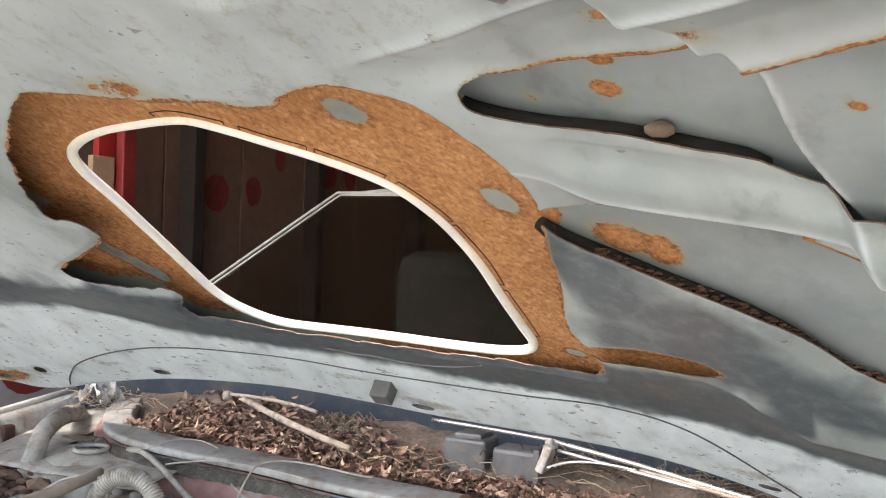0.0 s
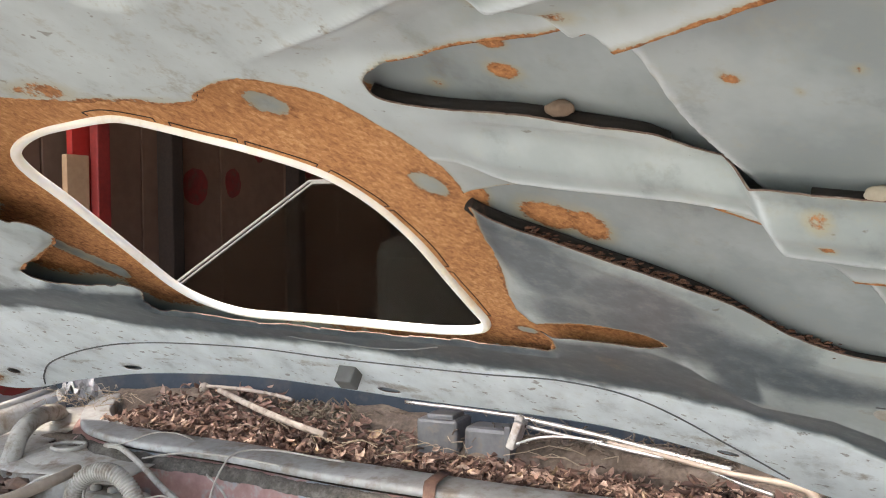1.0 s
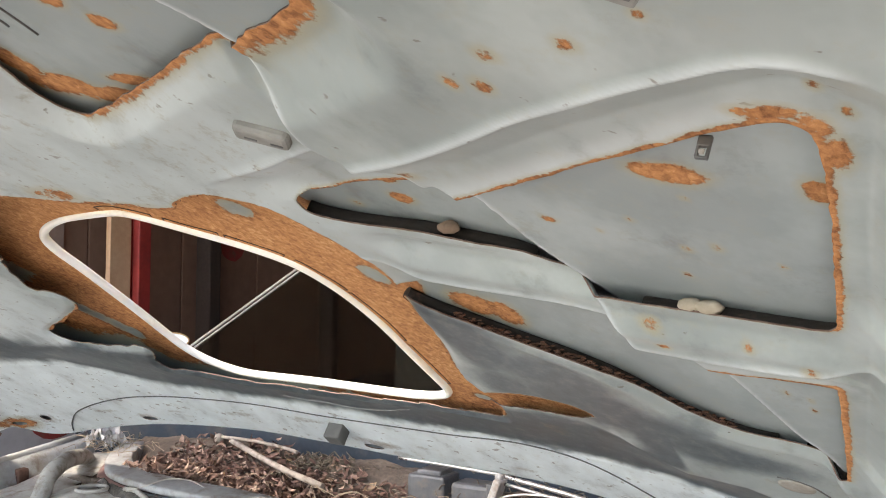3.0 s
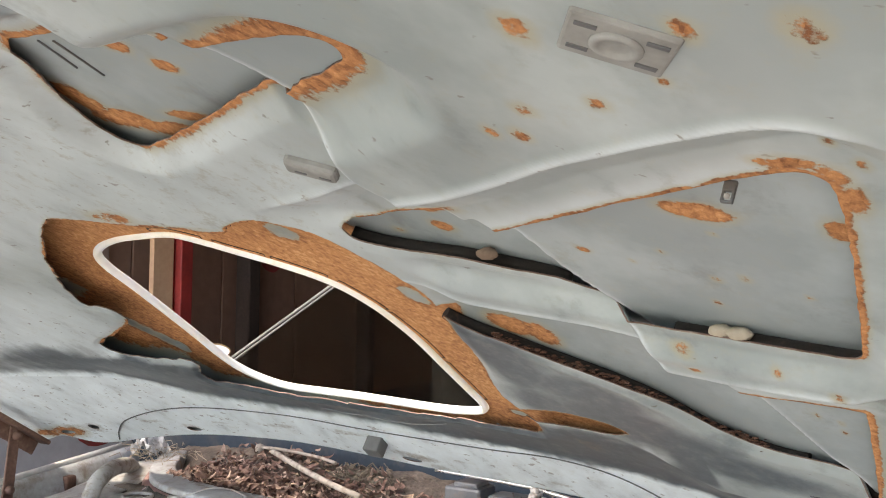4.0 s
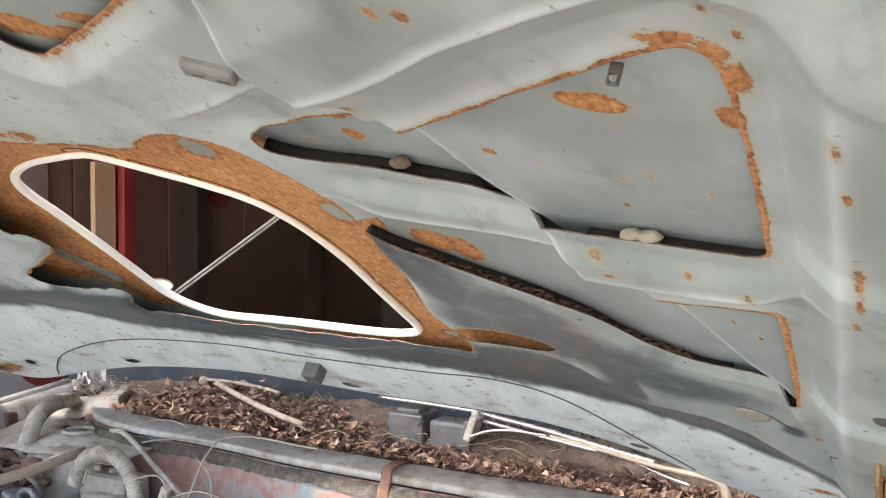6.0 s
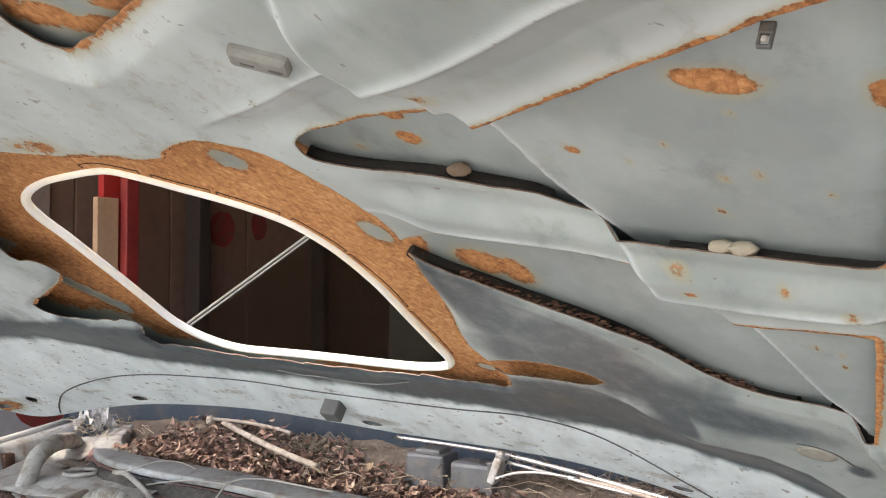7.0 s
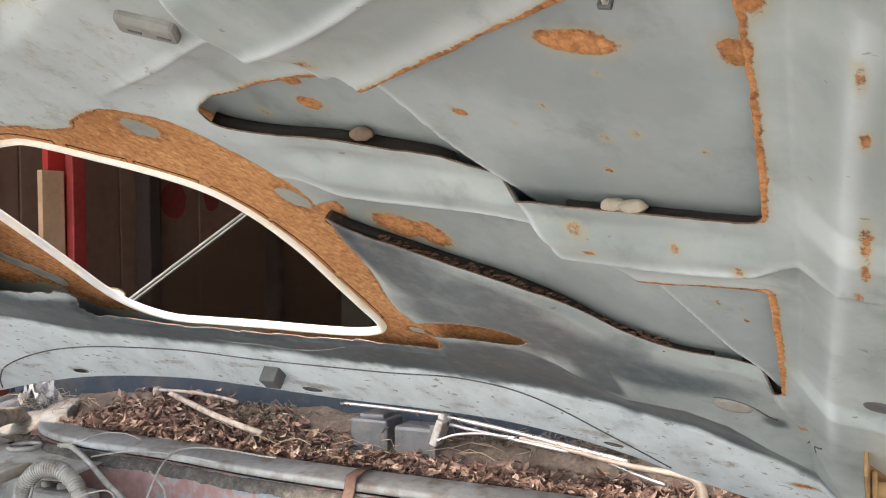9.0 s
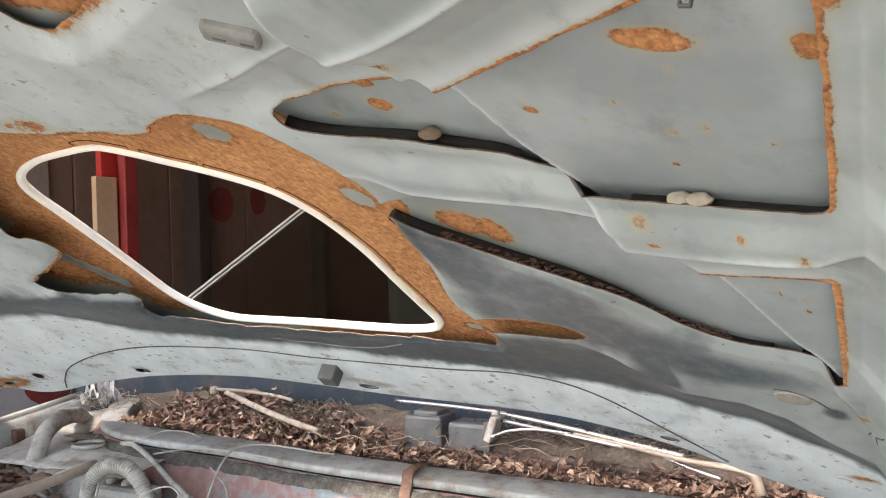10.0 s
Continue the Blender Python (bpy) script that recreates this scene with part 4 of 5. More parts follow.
for sgn, pts in ((1, edge_l), (-1, edge_r)):
    bm = bmesh.new()
    tube(bm, [p + Vector((0.004 * sgn, 0.006, -0.003)) for p in pts], 0.004, 10)
    part("windscreen_pillar", bm, brown_steel if sgn > 0 else blue_paint, car, "dark pillar beside the windscreen")


def roof_profile(t):
    half = 0.495 + 0.075 * min(1.0, t * 5)
    z = 1.3535 + 0.17 * math.sin(math.pi * min(1.0, t * 1.25) * 0.5) - 0.05 * max(0, t - 0.7)
    return [(-0.65 + half * u, 1.797 + 1.5 * t - 0.022 * math.cos(u * math.pi / 2) * (1 - t), z - 0.06 * abs(u) ** 3 * min(1.0, t * 4)) for u in (-1.0, -0.93, -0.8, -0.6, -0.3, 0, 0.3, 0.6, 0.8, 0.93, 1.0)]


thicken(part("roof", sweep([((k / 20) ** 1.5,) for k in range(21)], roof_profile), cream, car, "cream painted roof with rust cracks"), 0.003)
# body sides, doors and the rest of the shell
for sgn in (-1, 1):
    x = -0.65 + 0.86 * sgn

    def side_profile(y, x=x, sgn=sgn):
        return [(x - 0.06 * sgn, y, 0.955), (x - 0.02 * sgn, y, 0.945), (x, y, 0.90), (x + 0.01 * sgn, y, 0.6), (x - 0.02 * sgn, y, 0.28)]

    thicken(part("body_side", sweep([(1.35 + 0.3 * k,) for k in range(8)], side_profile), blue_paint, car, "dark blue body side"), 0.003)
    bm = bmesh.new()
    tube(bm, [(x - 0.09 * sgn, 3.3, 0.96), (x - 0.24 * sgn, 3.1, 1.33)], 0.03, 8)
    part("rear_pillar", bm, blue_paint, car)
    for y in (0.25, 2.9):
        bm = bmesh.new()
        lathe(bm, [(0.13, -0.08), (0.29, -0.085), (0.31, -0.06), (0.31, 0.06), (0.29, 0.085), (0.13, 0.08)], (x - 0.12 * sgn, y, 0.31), 32, Matrix.Rotation(math.pi / 2, 4, "Y"))
        wheel = part("wheel", bm, tyre_mat, car, "black tyre")
        bm = bmesh.new()
        lathe(bm, [(0.02, -0.03), (0.12, -0.05), (0.14, -0.07), (0.14, 0.07), (0.12, 0.05), (0.02, 0.03)], (x - 0.12 * sgn, y, 0.31), 24, Matrix.Rotation(math.pi / 2, 4, "Y"))
        part("rim", bm, dusty_steel, wheel)
part("cabin_floor", box(bmesh.new(), -1.46, 0.16, 1.40, 3.5, 0.26, 0.32, 0.01), upholstery, car)
part("dashboard", box(bmesh.new(), -1.40, 0.10, 1.50, 1.75, 0.70, 0.96, 0.04), upholstery, car)
part("rear_bulkhead", box(bmesh.new(), -1.44, 0.14, 3.30, 3.36, 0.30, 1.20, 0.03), upholstery, car)
for x in (-1.0, -0.3):
    bm = bmesh.new()
    box(bm, x - 0.26, x + 0.26, 2.25, 2.4, 0.45, 1.22, 0.06)
    box(bm, x - 0.26, x + 0.26, 1.85, 2.35, 0.32, 0.52, 0.05)
    part("seat", bm, upholstery, car, "dark upholstered seat")

# inner fender rail beside the far side of the bay
def rail_profile(y):
    z = 0.900 + (y - 1.08) * 0.105
    return [(-1.40, y, z - 0.085), (-1.425, y, z - 0.05), (-1.435, y, z - 0.012), (-1.442, y, z - 0.002), (-1.462, y, z), (-1.475, y, z - 0.012), (-1.478, y, z - 0.06)]


ob = part("fender_rail", sweep([(0.2 + 1.16 * k / 24,) for k in range(25)], rail_profile), grey_metal, car, "dusty grey inner fender rail")
thicken(ob, 0.0015)
bm = bmesh.new()
tube(bm, [(-1.455, 0.2 + 1.14 * k / 12, 0.903 + (0.2 + 1.14 * k / 12 - 1.08) * 0.105) for k in range(13)], 0.0075, 8)
part("rail_edge", bm, speckled("chalky_white_edge", [(0, (0.38, 0.36, 0.33)), (1, (0.56, 0.545, 0.52))], 20, 0.6), car, "chalky white fender edge")
part("rail_tab", box(bmesh.new(), -1.437, -1.42, 1.15, 1.175, 0.85, 0.892, 0.004), brown_steel, car, "brown rusty tab")
# inner wing and an added bay floor, low and dark
part("inner_wing", box(bmesh.new(), -1.44, -1.41, 0.3, 1.3, 0.35, 0.84, 0.005), grey_metal, car)
# out of view; its tone sets how much sunlight bounces up to the hood
part("bounce_tray", box(bmesh.new(), -1.41, 0.12, -0.06, 1.2, 0.55, 0.6, 0.01), speckled("bounce_tray_grey", [(0, (0.13, 0.13, 0.125)), (1, (0.26, 0.255, 0.245))], 8, 0.8), car, "unseen grey tray added below the bay to limit bounced light")
part("nose_panel", box(bmesh.new(), -1.41, 0.12, -0.12, -0.06, 0.30, 0.84, 0.02), blue_paint, car, "dark blue panel across the car's nose")
part("inner_wing", box(bmesh.new(), 0.12, 0.15, -0.06, 1.3, 0.35, 0.84, 0.005), grey_metal, car)

# sheet metal corner between flange, wing and strut tower
bm = bmesh.new()
grid = [[bm.verts.new((x, y, 0.893 - 0.12 * (1.15 - y) + 0.10 * max(0, y - 1.15) + 0.0035 * noise2(x, y, 0.06, 8) - 0.02 * max(0, -x - 1.30) / 0.1)) for x in (-1.40 + 0.43 * i / 24 for i in range(25))] for y in (1.01 + 0.27 * j / 16 for j in range(17))]
for a, b in zip(grid, grid[1:]):
    for i in range(24):
        if not (b[i].co.y > 1.14 and b[i].co.x > -1.24):
            bm.faces.new((a[i], a[i + 1], b[i + 1], b[i])).smooth = True
thicken(part("corner_sheet", bm, dusty_steel, car, "dusty taupe sheet metal corner of the bay"), 0.0015)
# strut tower with a ring on its top
bm = bmesh.new()
lathe(bm, [(0.13, 0.60), (0.12, 0.80), (0.105, 0.868), (0.08, 0.884), (0.045, 0.892), (0.034, 0.897), (0.026, 0.892), (0.004, 0.890)], (-1.165, 1.125, 0), 40)
tower = part("strut_tower", bm, dusty_steel, car, "dusty grey strut tower")
bm = bmesh.new()
tube(bm, [(-1.150 + 0.026 * math.cos(a * math.tau / 24), 1.095 + 0.026 * math.sin(a * math.tau / 24), 0.898) for a in range(24)], 0.0035, 8, True)
part("ring", bm, dusty_steel, tower)

# ---- things in the engine bay ----
bm = bmesh.new()
tube(bm, spline([(-1.225, 1.03, 0.85), (-1.222, 1.045, 0.885), (-1.228, 1.068, 0.918), (-1.25, 1.12, 0.932), (-1.30, 1.20, 0.922), (-1.325, 1.235, 0.905)], 8), 0.0155, 12)
tagged(part("heater_hose", bm, dusty_rubber), "dusty grey bent rubber heater hose", "hose")


def ribbed(points, radius, pitch):
    pts = spline(points, 40)
    run, out, rad = 0.0, [pts[0]], [radius]
    for a, b in zip(pts, pts[1:]):
        run += (b - a).length
        out.append(b)
        rad.append(radius * (1 + 0.09 * math.cos(run / pitch * math.tau)))
    bm = bmesh.new()
    return tube(bm, out, radius, 12, radii=rad)


tagged(part("corrugated_hose", ribbed([(-1.016, 0.975, 0.85), (-1.003, 0.972, 0.878), (-0.980, 0.979, 0.90), (-0.945, 0.985, 0.903), (-0.918, 0.990, 0.882), (-0.90, 0.99, 0.85), (-0.895, 0.985, 0.81)], 0.0125, 0.0045), dusty_rubber), "dusty pale grey corrugated plastic hose", "hose")
tagged(part("coiled_spring", ribbed([(-1.46, 0.82, 0.905), (-1.35, 0.865, 0.902), (-1.26, 0.90, 0.899), (-1.205, 0.92, 0.897)], 0.0165, 0.0062), dusty_steel), "dusty ribbed hinge spring beside the fender rail", "spring")
bm = bmesh.new()
tube(bm, spline([(-1.205, 0.92, 0.897), (-1.188, 0.922, 0.893), (-1.182, 0.928, 0.878), (-1.19, 0.93, 0.85), (-1.19, 0.93, 0.60)], 6), 0.009, 10)
tagged(part("spring_anchor", bm, dusty_steel), "dusty steel spring anchor rod", "rod")


def bolted_block(at, size, turn, mat, label):
    b = thing("valve_block", at, label, "valve block", "valve blocks")
    b.rotation_euler = (0, 0, turn)
    w, d, h = size
    bm = box(bmesh.new(), -w, w, -d, d, -0.28, 0.0, 0.008)
    box(bm, -w * 0.7, w * 0.3, -d * 0.6, d * 0.6, -0.01, h, 0.006)
    part("body", bm, mat, b)
    for x, y in ((-0.7, -0.75), (0.7, -0.75), (0.72, 0.7)):
        bm = bmesh.new()
        lathe(bm, [(0.008, -0.002), (0.008, 0.006), (0.005, 0.009), (0.002, 0.0095)], (w * x, d * y, 0.0), 6)
        part("bolt", bm, brown_steel, b)
    bm = bmesh.new()
    tube(bm, spline([(w * 0.5, 0, -0.01), (w * 0.6, 0, 0.015), (w * 1.3, d * 0.3, 0.022), (w * 2.0, d * 0.5, 0.0), (w * 2.2, d * 0.6, -0.06)], 6), 0.005, 8)
    part("pipe", bm, mat, b)
    return b


bolted_block((-1.255, 0.885, 0.858), (0.045, 0.03, 0.012), 0.35, black_plastic, "dusty black bolted block under the hinge spring")
bolted_block((-1.135, 0.905, 0.846), (0.042, 0.028, 0.010), 0.2, black_plastic, "dusty black bolted block beside the lever")
bolted_block((-1.055, 0.895, 0.838), (0.035, 0.03, 0.014), -0.4, speckled("blue_black_plastic", [(0, (0.03, 0.036, 0.05)), (0.6, (0.08, 0.09, 0.11)), (1, (0.3, 0.31, 0.32))], 45, 0.5), "flecked blue-black bolted block near the brake booster")
bm = bmesh.new()
rnd = random.Random(41)
for _ in range(160):
    c = Vector((rnd.gauss(-1.235, 0.05), rnd.gauss(1.03, 0.05), 0.845 + rnd.uniform(-0.02, 0.02)))
    r = rnd.uniform(0.005, 0.014)
    for v in bmesh.ops.create_icosphere(bm, subdivisions=1, radius=r)["verts"]:
        v.co = c + Vector((v.co.x * 1.5, v.co.y * 1.2, v.co.z * 0.7)) * rnd.uniform(0.75, 1.2)
tagged(part("dirt_clods", bm, speckled("reddish_dirt", [(0, (0.1, 0.06, 0.045)), (1, (0.3, 0.2, 0.155))], 30, 0.95, relief=0.7)), "reddish brown dirt clods on the inner wing", "dirt", kind="stuff")
bm = bmesh.new()
lever = spline([(-0.985, 0.60, 0.872), (-1.015, 0.773, 0.885), (-1.022, 0.894, 0.888), (-1.04, 0.99, 0.89), (-1.06, 1.03, 0.888)], 6)
tube(bm, lever, 0.0075, 8, radii=[0.0085] * (len(lever) - 4) + [0.008, 0.007, 0.006, 0.005])
tagged(part("lever", bm, speckled("tan_dusty_steel", [(0, (0.3, 0.24, 0.19)), (1, (0.48, 0.4, 0.33))], 18, 0.75)), "long tan dusty lever lying across the bay", "lever")

reservoir = thing("brake_booster", (-0.90, 0.955, 0.56), "round dusty dark grey brake booster with a lidded top", "brake booster")
bm = bmesh.new()
lathe(bm, [(0.10, 0.0), (0.112, 0.05), (0.112, 0.20), (0.108, 0.215)], sides=48)
part("body", bm, dusty_steel, reservoir)
bm = bmesh.new()
lathe(bm, [(0.116, 0.216), (0.118, 0.222), (0.117, 0.242), (0.108, 0.252), (0.085, 0.260), (0.06, 0.263), (0.05, 0.272), (0.02, 0.275), (0.004, 0.276)], sides=48)
part("lid", bm, speckled("dusty_grey_lid", [(0, (0.2, 0.2, 0.2)), (1, (0.4, 0.395, 0.385))], 14, 0.6, dirt=(0.28, 0.24, 0.2)), reservoir, "domed dusty grey lid")

bracket = thing("tower_bracket", (-1.0, 1.04, 0.80), "dusty cast bracket with bolts below the flange", "bracket")
bm = box(bmesh.new(), -0.055, 0.055, -0.03, 0.03, -0.2, 0.055, 0.012)
box(bm, -0.02, 0.07, -0.055, -0.02, -0.02, 0.03, 0.008)
part("plate", bm, dusty_steel, bracket)
for k in range(3):
    bm = bmesh.new()
    lathe(bm, [(0.009, 0), (0.009, 0.007), (0.006, 0.010), (0.002, 0.011)], (-0.035 + 0.035 * k, 0.0, 0.054), 6)
    part("bolt", bm, dusty_steel, bracket)


def cable(name, pts, r, mat, label, category, group=""):
    bm = bmesh.new()
    tube(bm, spline(pts, 8), r, 7)
    return tagged(part(name, bm, mat), label, category, group)


cable("control_cable", [(-1.09, 1.115, 0.900), (-1.05, 1.105, 0.903), (-0.981, 1.075, 0.892), (-0.904, 1.04, 0.872), (-0.853, 1.02, 0.86), (-0.784, 0.99, 0.84), (-0.75, 0.97, 0.80)], 0.0048, dusty_rubber, "dusty grey control cable hanging from the flange", "cable")
cable("wire", [(-0.775, 0.965, 0.81), (-0.79, 0.987, 0.84), (-0.807, 1.027, 0.872), (-0.819, 1.066, 0.900), (-0.82, 1.105, 0.917), (-0.776, 1.135, 0.918), (-0.683, 1.135, 0.914), (-0.655, 1.14, 0.912)], 0.0015, wire_white, "dirty white wire looped over the flange", "wire", "loose wires")
cable("wire", [(-1.06, 1.09, 0.905), (-1.023, 1.10, 0.917), (-1.0, 1.125, 0.926), (-0.97, 1.145, 0.924), (-0.93, 1.14, 0.918)], 0.0011, wire_white, "dirty white wire looped over the flange", "wire", "loose wires")
cable("wire", [(-0.99, 1.09, 0.895), (-0.95, 1.105, 0.902), (-0.90, 1.107, 0.908), (-0.82, 1.104, 0.910), (-0.74, 1.10, 0.907)], 0.0014, wire_white, "dirty white wire lying along the flange", "wire", "loose wires")
cable("wire", [(-0.90, 0.99, 0.868), (-0.87, 1.0, 0.875), (-0.84, 0.99, 0.872), (-0.80, 0.965, 0.85), (-0.79, 0.94, 0.82)], 0.0014, wire_white, "dirty white wire ending in a plug", "wire", "loose wires")
cable("wire", [(-0.83, 0.955, 0.842), (-0.80, 0.985, 0.858), (-0.775, 1.0, 0.862), (-0.745, 1.01, 0.855)], 0.0012, wire_white, "dirty white wire crossing the loom", "wire", "loose wires")
cable("wire", [(-1.13, 0.95, 0.84), (-1.10, 0.985, 0.875), (-1.05, 1.00, 0.888), (-1.0, 0.985, 0.885), (-0.975, 0.955, 0.86)], 0.0022, dusty_rubber, "thin dusty wire hanging over the bracket", "wire", "loose wires")
cable("wire", [(-0.86, 1.085, 0.885), (-0.80, 1.05, 0.872), (-0.76, 1.01, 0.85), (-0.74, 0.98, 0.81)], 0.0018, dusty_rubber, "thin dusty wire hanging over the bracket", "wire", "loose wires")
plug = thing("wire_plug", (-0.817, 0.971, 0.86), "small dirty white plastic wire plug", "plug")
bm = box(bmesh.new(), -0.007, 0.007, -0.006, 0.006, -0.014, 0.014, 0.002)
part("housing", bm, wire_white, plug)
part("latch", box(bmesh.new(), -0.003, 0.003, -0.0085, -0.006, -0.01, 0.006, 0.0006), wire_white, plug)
plug.rotation_euler = (0.3, 0.5, 0.2)

# crumpled foil scrap and straw at the corner of the bay
bm = bmesh.new()
g = 14
rnd = random.Random(11)
vs = [[bm.verts.new((-1.335 + 0.06 * i / g + rnd.uniform(-0.004, 0.004), 1.235 + 0.05 * j / g + rnd.uniform(-0.004, 0.004), 0.935 + 0.03 * noise2(i, j, 3.1, 5) + 0.012 * rnd.random() + 0.025 * math.sin(math.pi * i / g))) for i in range(g + 1)] for j in range(g + 1)]
for a, b in zip(vs, vs[1:]):
    for i in range(g):
        bm.faces.new((a[i], a[i + 1], b[i + 1], b[i]))
foil = speckled("crumpled_clear_film", [(0, (0.28, 0.275, 0.265)), (1, (0.52, 0.51, 0.5))], 50, 0.25, fine=200)
tagged(thicken(part("plastic_film", bm, foil), 0.0006), "crumpled pale plastic film scrap in the bay corner", "film scrap")


def strands(name, count, centre, spread, length, r, mat, label, category, seed, up=0.3):
    rnd = random.Random(seed)
    bm = bmesh.new()
    for _ in range(count):
        p = Vector((rnd.gauss(centre[0], spread[0]), rnd.gauss(centre[1], spread[1]), centre[2] + abs(rnd.gauss(0, spread[2]))))
        a = rnd.uniform(0, math.tau)
        d = Vector((math.cos(a), math.sin(a) * 0.6, rnd.uniform(-up, up))) * rnd.uniform(0.4, 1) * length
        k = Vector((rnd.uniform(-1, 1), rnd.uniform(-1, 1), rnd.uniform(0, 1))) * length * 0.15
        tube(bm, [p - d / 2, p + k, p + d / 2], r * rnd.uniform(0.6, 1.2), 4, caps=False)
    return tagged(part(name, bm, mat), label, category, kind="stuff")


strands("straw", 60, (-1.27, 1.26, 0.930), (0.05, 0.03, 0.010), 0.07, 0.0007, straw_mat, "dry straw caught in the bay corner", "straw", 3)
strands("moss_tuft", 420, (-0.82, 1.33, 0.930), (0.04, 0.014, 0.008), 0.025, 0.0012, moss_mat, "dry moss and straw tuft on the plenum edge", "moss", 4, 0.9)
strands("twigs", 34, (-0.72, 1.25, 0.915), (0.28, 0.03, 0.006), 0.07, 0.0008, straw_mat, "dry twigs scattered over the leaves", "twigs", 5, 0.15)
strands("dirt_roots", 420, (-0.25, 1.335, 0.915), (0.2, 0.02, 0.012), 0.03, 0.0012, dirt_mat, "fine dry roots in the dirt", "roots", 6, 0.8)

# leaf litter
leaf_mat, ln, ll, lb = material("dead_leaves", 0.92)
geo_n = ln.new("ShaderNodeNewGeometry")
leaf_col = ramp(ln, ll, geo_n.outputs["Random Per Island"], [(0.0, (0.05, 0.026, 0.02)), (0.25, (0.12, 0.066, 0.05)), (0.5, (0.2, 0.118, 0.09)), (0.75, (0.33, 0.215, 0.165)), (0.95, (0.46, 0.34, 0.27)), (1.0, (0.42, 0.28, 0.15))])
ll.new(mix(ln, ll, grey_ramp(ln, ll, noise_node(ln, ll, 160, 4), 0.45, 0.7, 0.0, 0.55), leaf_col, (0.07, 0.04, 0.028)), lb.inputs["Base Color"])
bump(ln, ll, lb, noise_node(ln, ll, 300, 3), 0.4, 0.0008)
rnd = random.Random(21)
verts, faces = [], []
LEAF = ((-1, 0.06), (-0.7, 0.6), (-0.3, 0.95), (0.1, 1.0), (0.5, 0.75), (0.8, 0.4), (1, 0.05))
for k in range(7000):
    x = rnd.uniform(-1.16, 0.14)
    y = rnd.uniform(1.165, 1.165 + 0.165 * (0.55 + 0.45 * rnd.random()) * (0.75 + 0.4 * math.exp(-((x + 0.95) / 0.25) ** 2)))
    z = heap(x, y) + rnd.uniform(0.0, 0.021)
    size = rnd.uniform(0.006, 0.0145)
    wide = size * rnd.uniform(0.28, 0.62)
    turn = Euler((rnd.gauss(0.3, 0.45), rnd.gauss(0, 0.4), rnd.uniform(0, math.tau))).to_matrix()
    curl, roll, twist = rnd.uniform(-0.7, 0.9), rnd.uniform(-0.6, 1.7), rnd.uniform(-0.8, 0.8)
    base = len(verts)
    for t, w in LEAF:
        for s in (-1, -0.5, 0, 0.5, 1):
            a = s * roll
            # each row rolls round the midrib and twists along the leaf
            px, py, pz = t * size, math.sin(a) / max(abs(roll), 0.3) * w * wide, (1 - math.cos(a)) * w * wide / max(abs(roll), 0.3) + curl * size * t * t
            py, pz = py * math.cos(twist * t) - pz * math.sin(twist * t), py * math.sin(twist * t) + pz * math.cos(twist * t)
            v = turn @ Vector((px, py, pz + rnd.uniform(-0.0006, 0.0006)))
            verts.append((x + v.x, y + v.y, z + v.z))
    for r in range(len(LEAF) - 1):
        for s in range(4):
            a = base + 5 * r + s
            faces.append((a, a + 1, a + 6, a + 5))
me = bpy.data.meshes.new("leaf_litter")
me.from_pydata(verts, [], faces)
me.materials.append(leaf_mat)
me.shade_smooth()
tagged(new("leaf_litter", me), "dead curled brown leaves heaped in the plenum", "leaves", kind="stuff")

# strap bent over the flange
strap = bmesh.new()
rows = [[strap.verts.new((-0.50 + s * 0.009 + 0.006 * k / 7, y, z)) for s in (-1, -0.6, 0.6, 1)] for k, (y, z) in enumerate(((1.150, 0.9115), (1.125, 0.9125), (1.100, 0.9105), (1.094, 0.905), (1.090, 0.893), (1.082, 0.884), (1.078, 0.868), (1.078, 0.855)))]
for a, b in zip(rows, rows[1:]):
    for k in range(3):
        strap.faces.new((a[k], a[k + 1], b[k + 1], b[k])).smooth = True
tagged(thicken(part("strap", strap, brown_steel), 0.0018, 1), "brown rusty strap bent over the grey flange", "strap")

# ---- wipers ----
wiper = thing("wiper_linkage", (-0.44, 1.27, 0.95), "silver wiper linkage lying in the plenum beside its motor", "wiper linkage")


def rel(points, origin):
    return [Vector(p) - Vector(origin) for p in points]


O = (-0.44, 1.27, 0.95)
for name, pts, r in (("arm", [(-0.648, 1.312, 0.968), (-0.55, 1.299, 0.968), (-0.443, 1.286, 0.966)], 0.003),
                     ("link_rod", [(-0.443, 1.286, 0.965), (-0.331, 1.26, 0.957), (-0.222, 1.233, 0.947), (-0.13, 1.212, 0.938)], 0.0038),
                     ("link_rod", [(-0.43, 1.275, 0.955), (-0.33, 1.248, 0.949), (-0.22, 1.228, 0.94)], 0.0026),
                     ("stay", [(-0.425, 1.225, 0.940), (-0.40, 1.24, 0.948), (-0.36, 1.248, 0.951), (-0.305, 1.243, 0.95)], 0.0022),
                     ("stay", [(-0.16, 1.222, 0.932), (-0.12, 1.215, 0.921), (-0.08, 1.21, 0.912)], 0.003)):
    bm = bmesh.new()
    tube(bm, rel(spline(pts, 5), O), r, 10)
    part(name, bm, chrome, wiper)
bm = bmesh.new()
crank = rel(spline([(-0.30, 1.246, 0.949), (-0.22, 1.229, 0.943), (-0.13, 1.208, 0.934), (-0.06, 1.200, 0.930), (-0.035, 1.196, 0.922), (-0.026, 1.192, 0.90)], 6), O)
tube(bm, crank, 0.006, 12, radii=[0.0030 + 0.0035 * min(1, k / (len(crank) - 6)) ** 2 for k in range(len(crank))])
part("crank_tube", bm, speckled("pale_tube", [(0, (0.2, 0.15, 0.115)), (1, (0.37, 0.3, 0.24))], 30, 0.5), wiper, "pale bent crank tube")
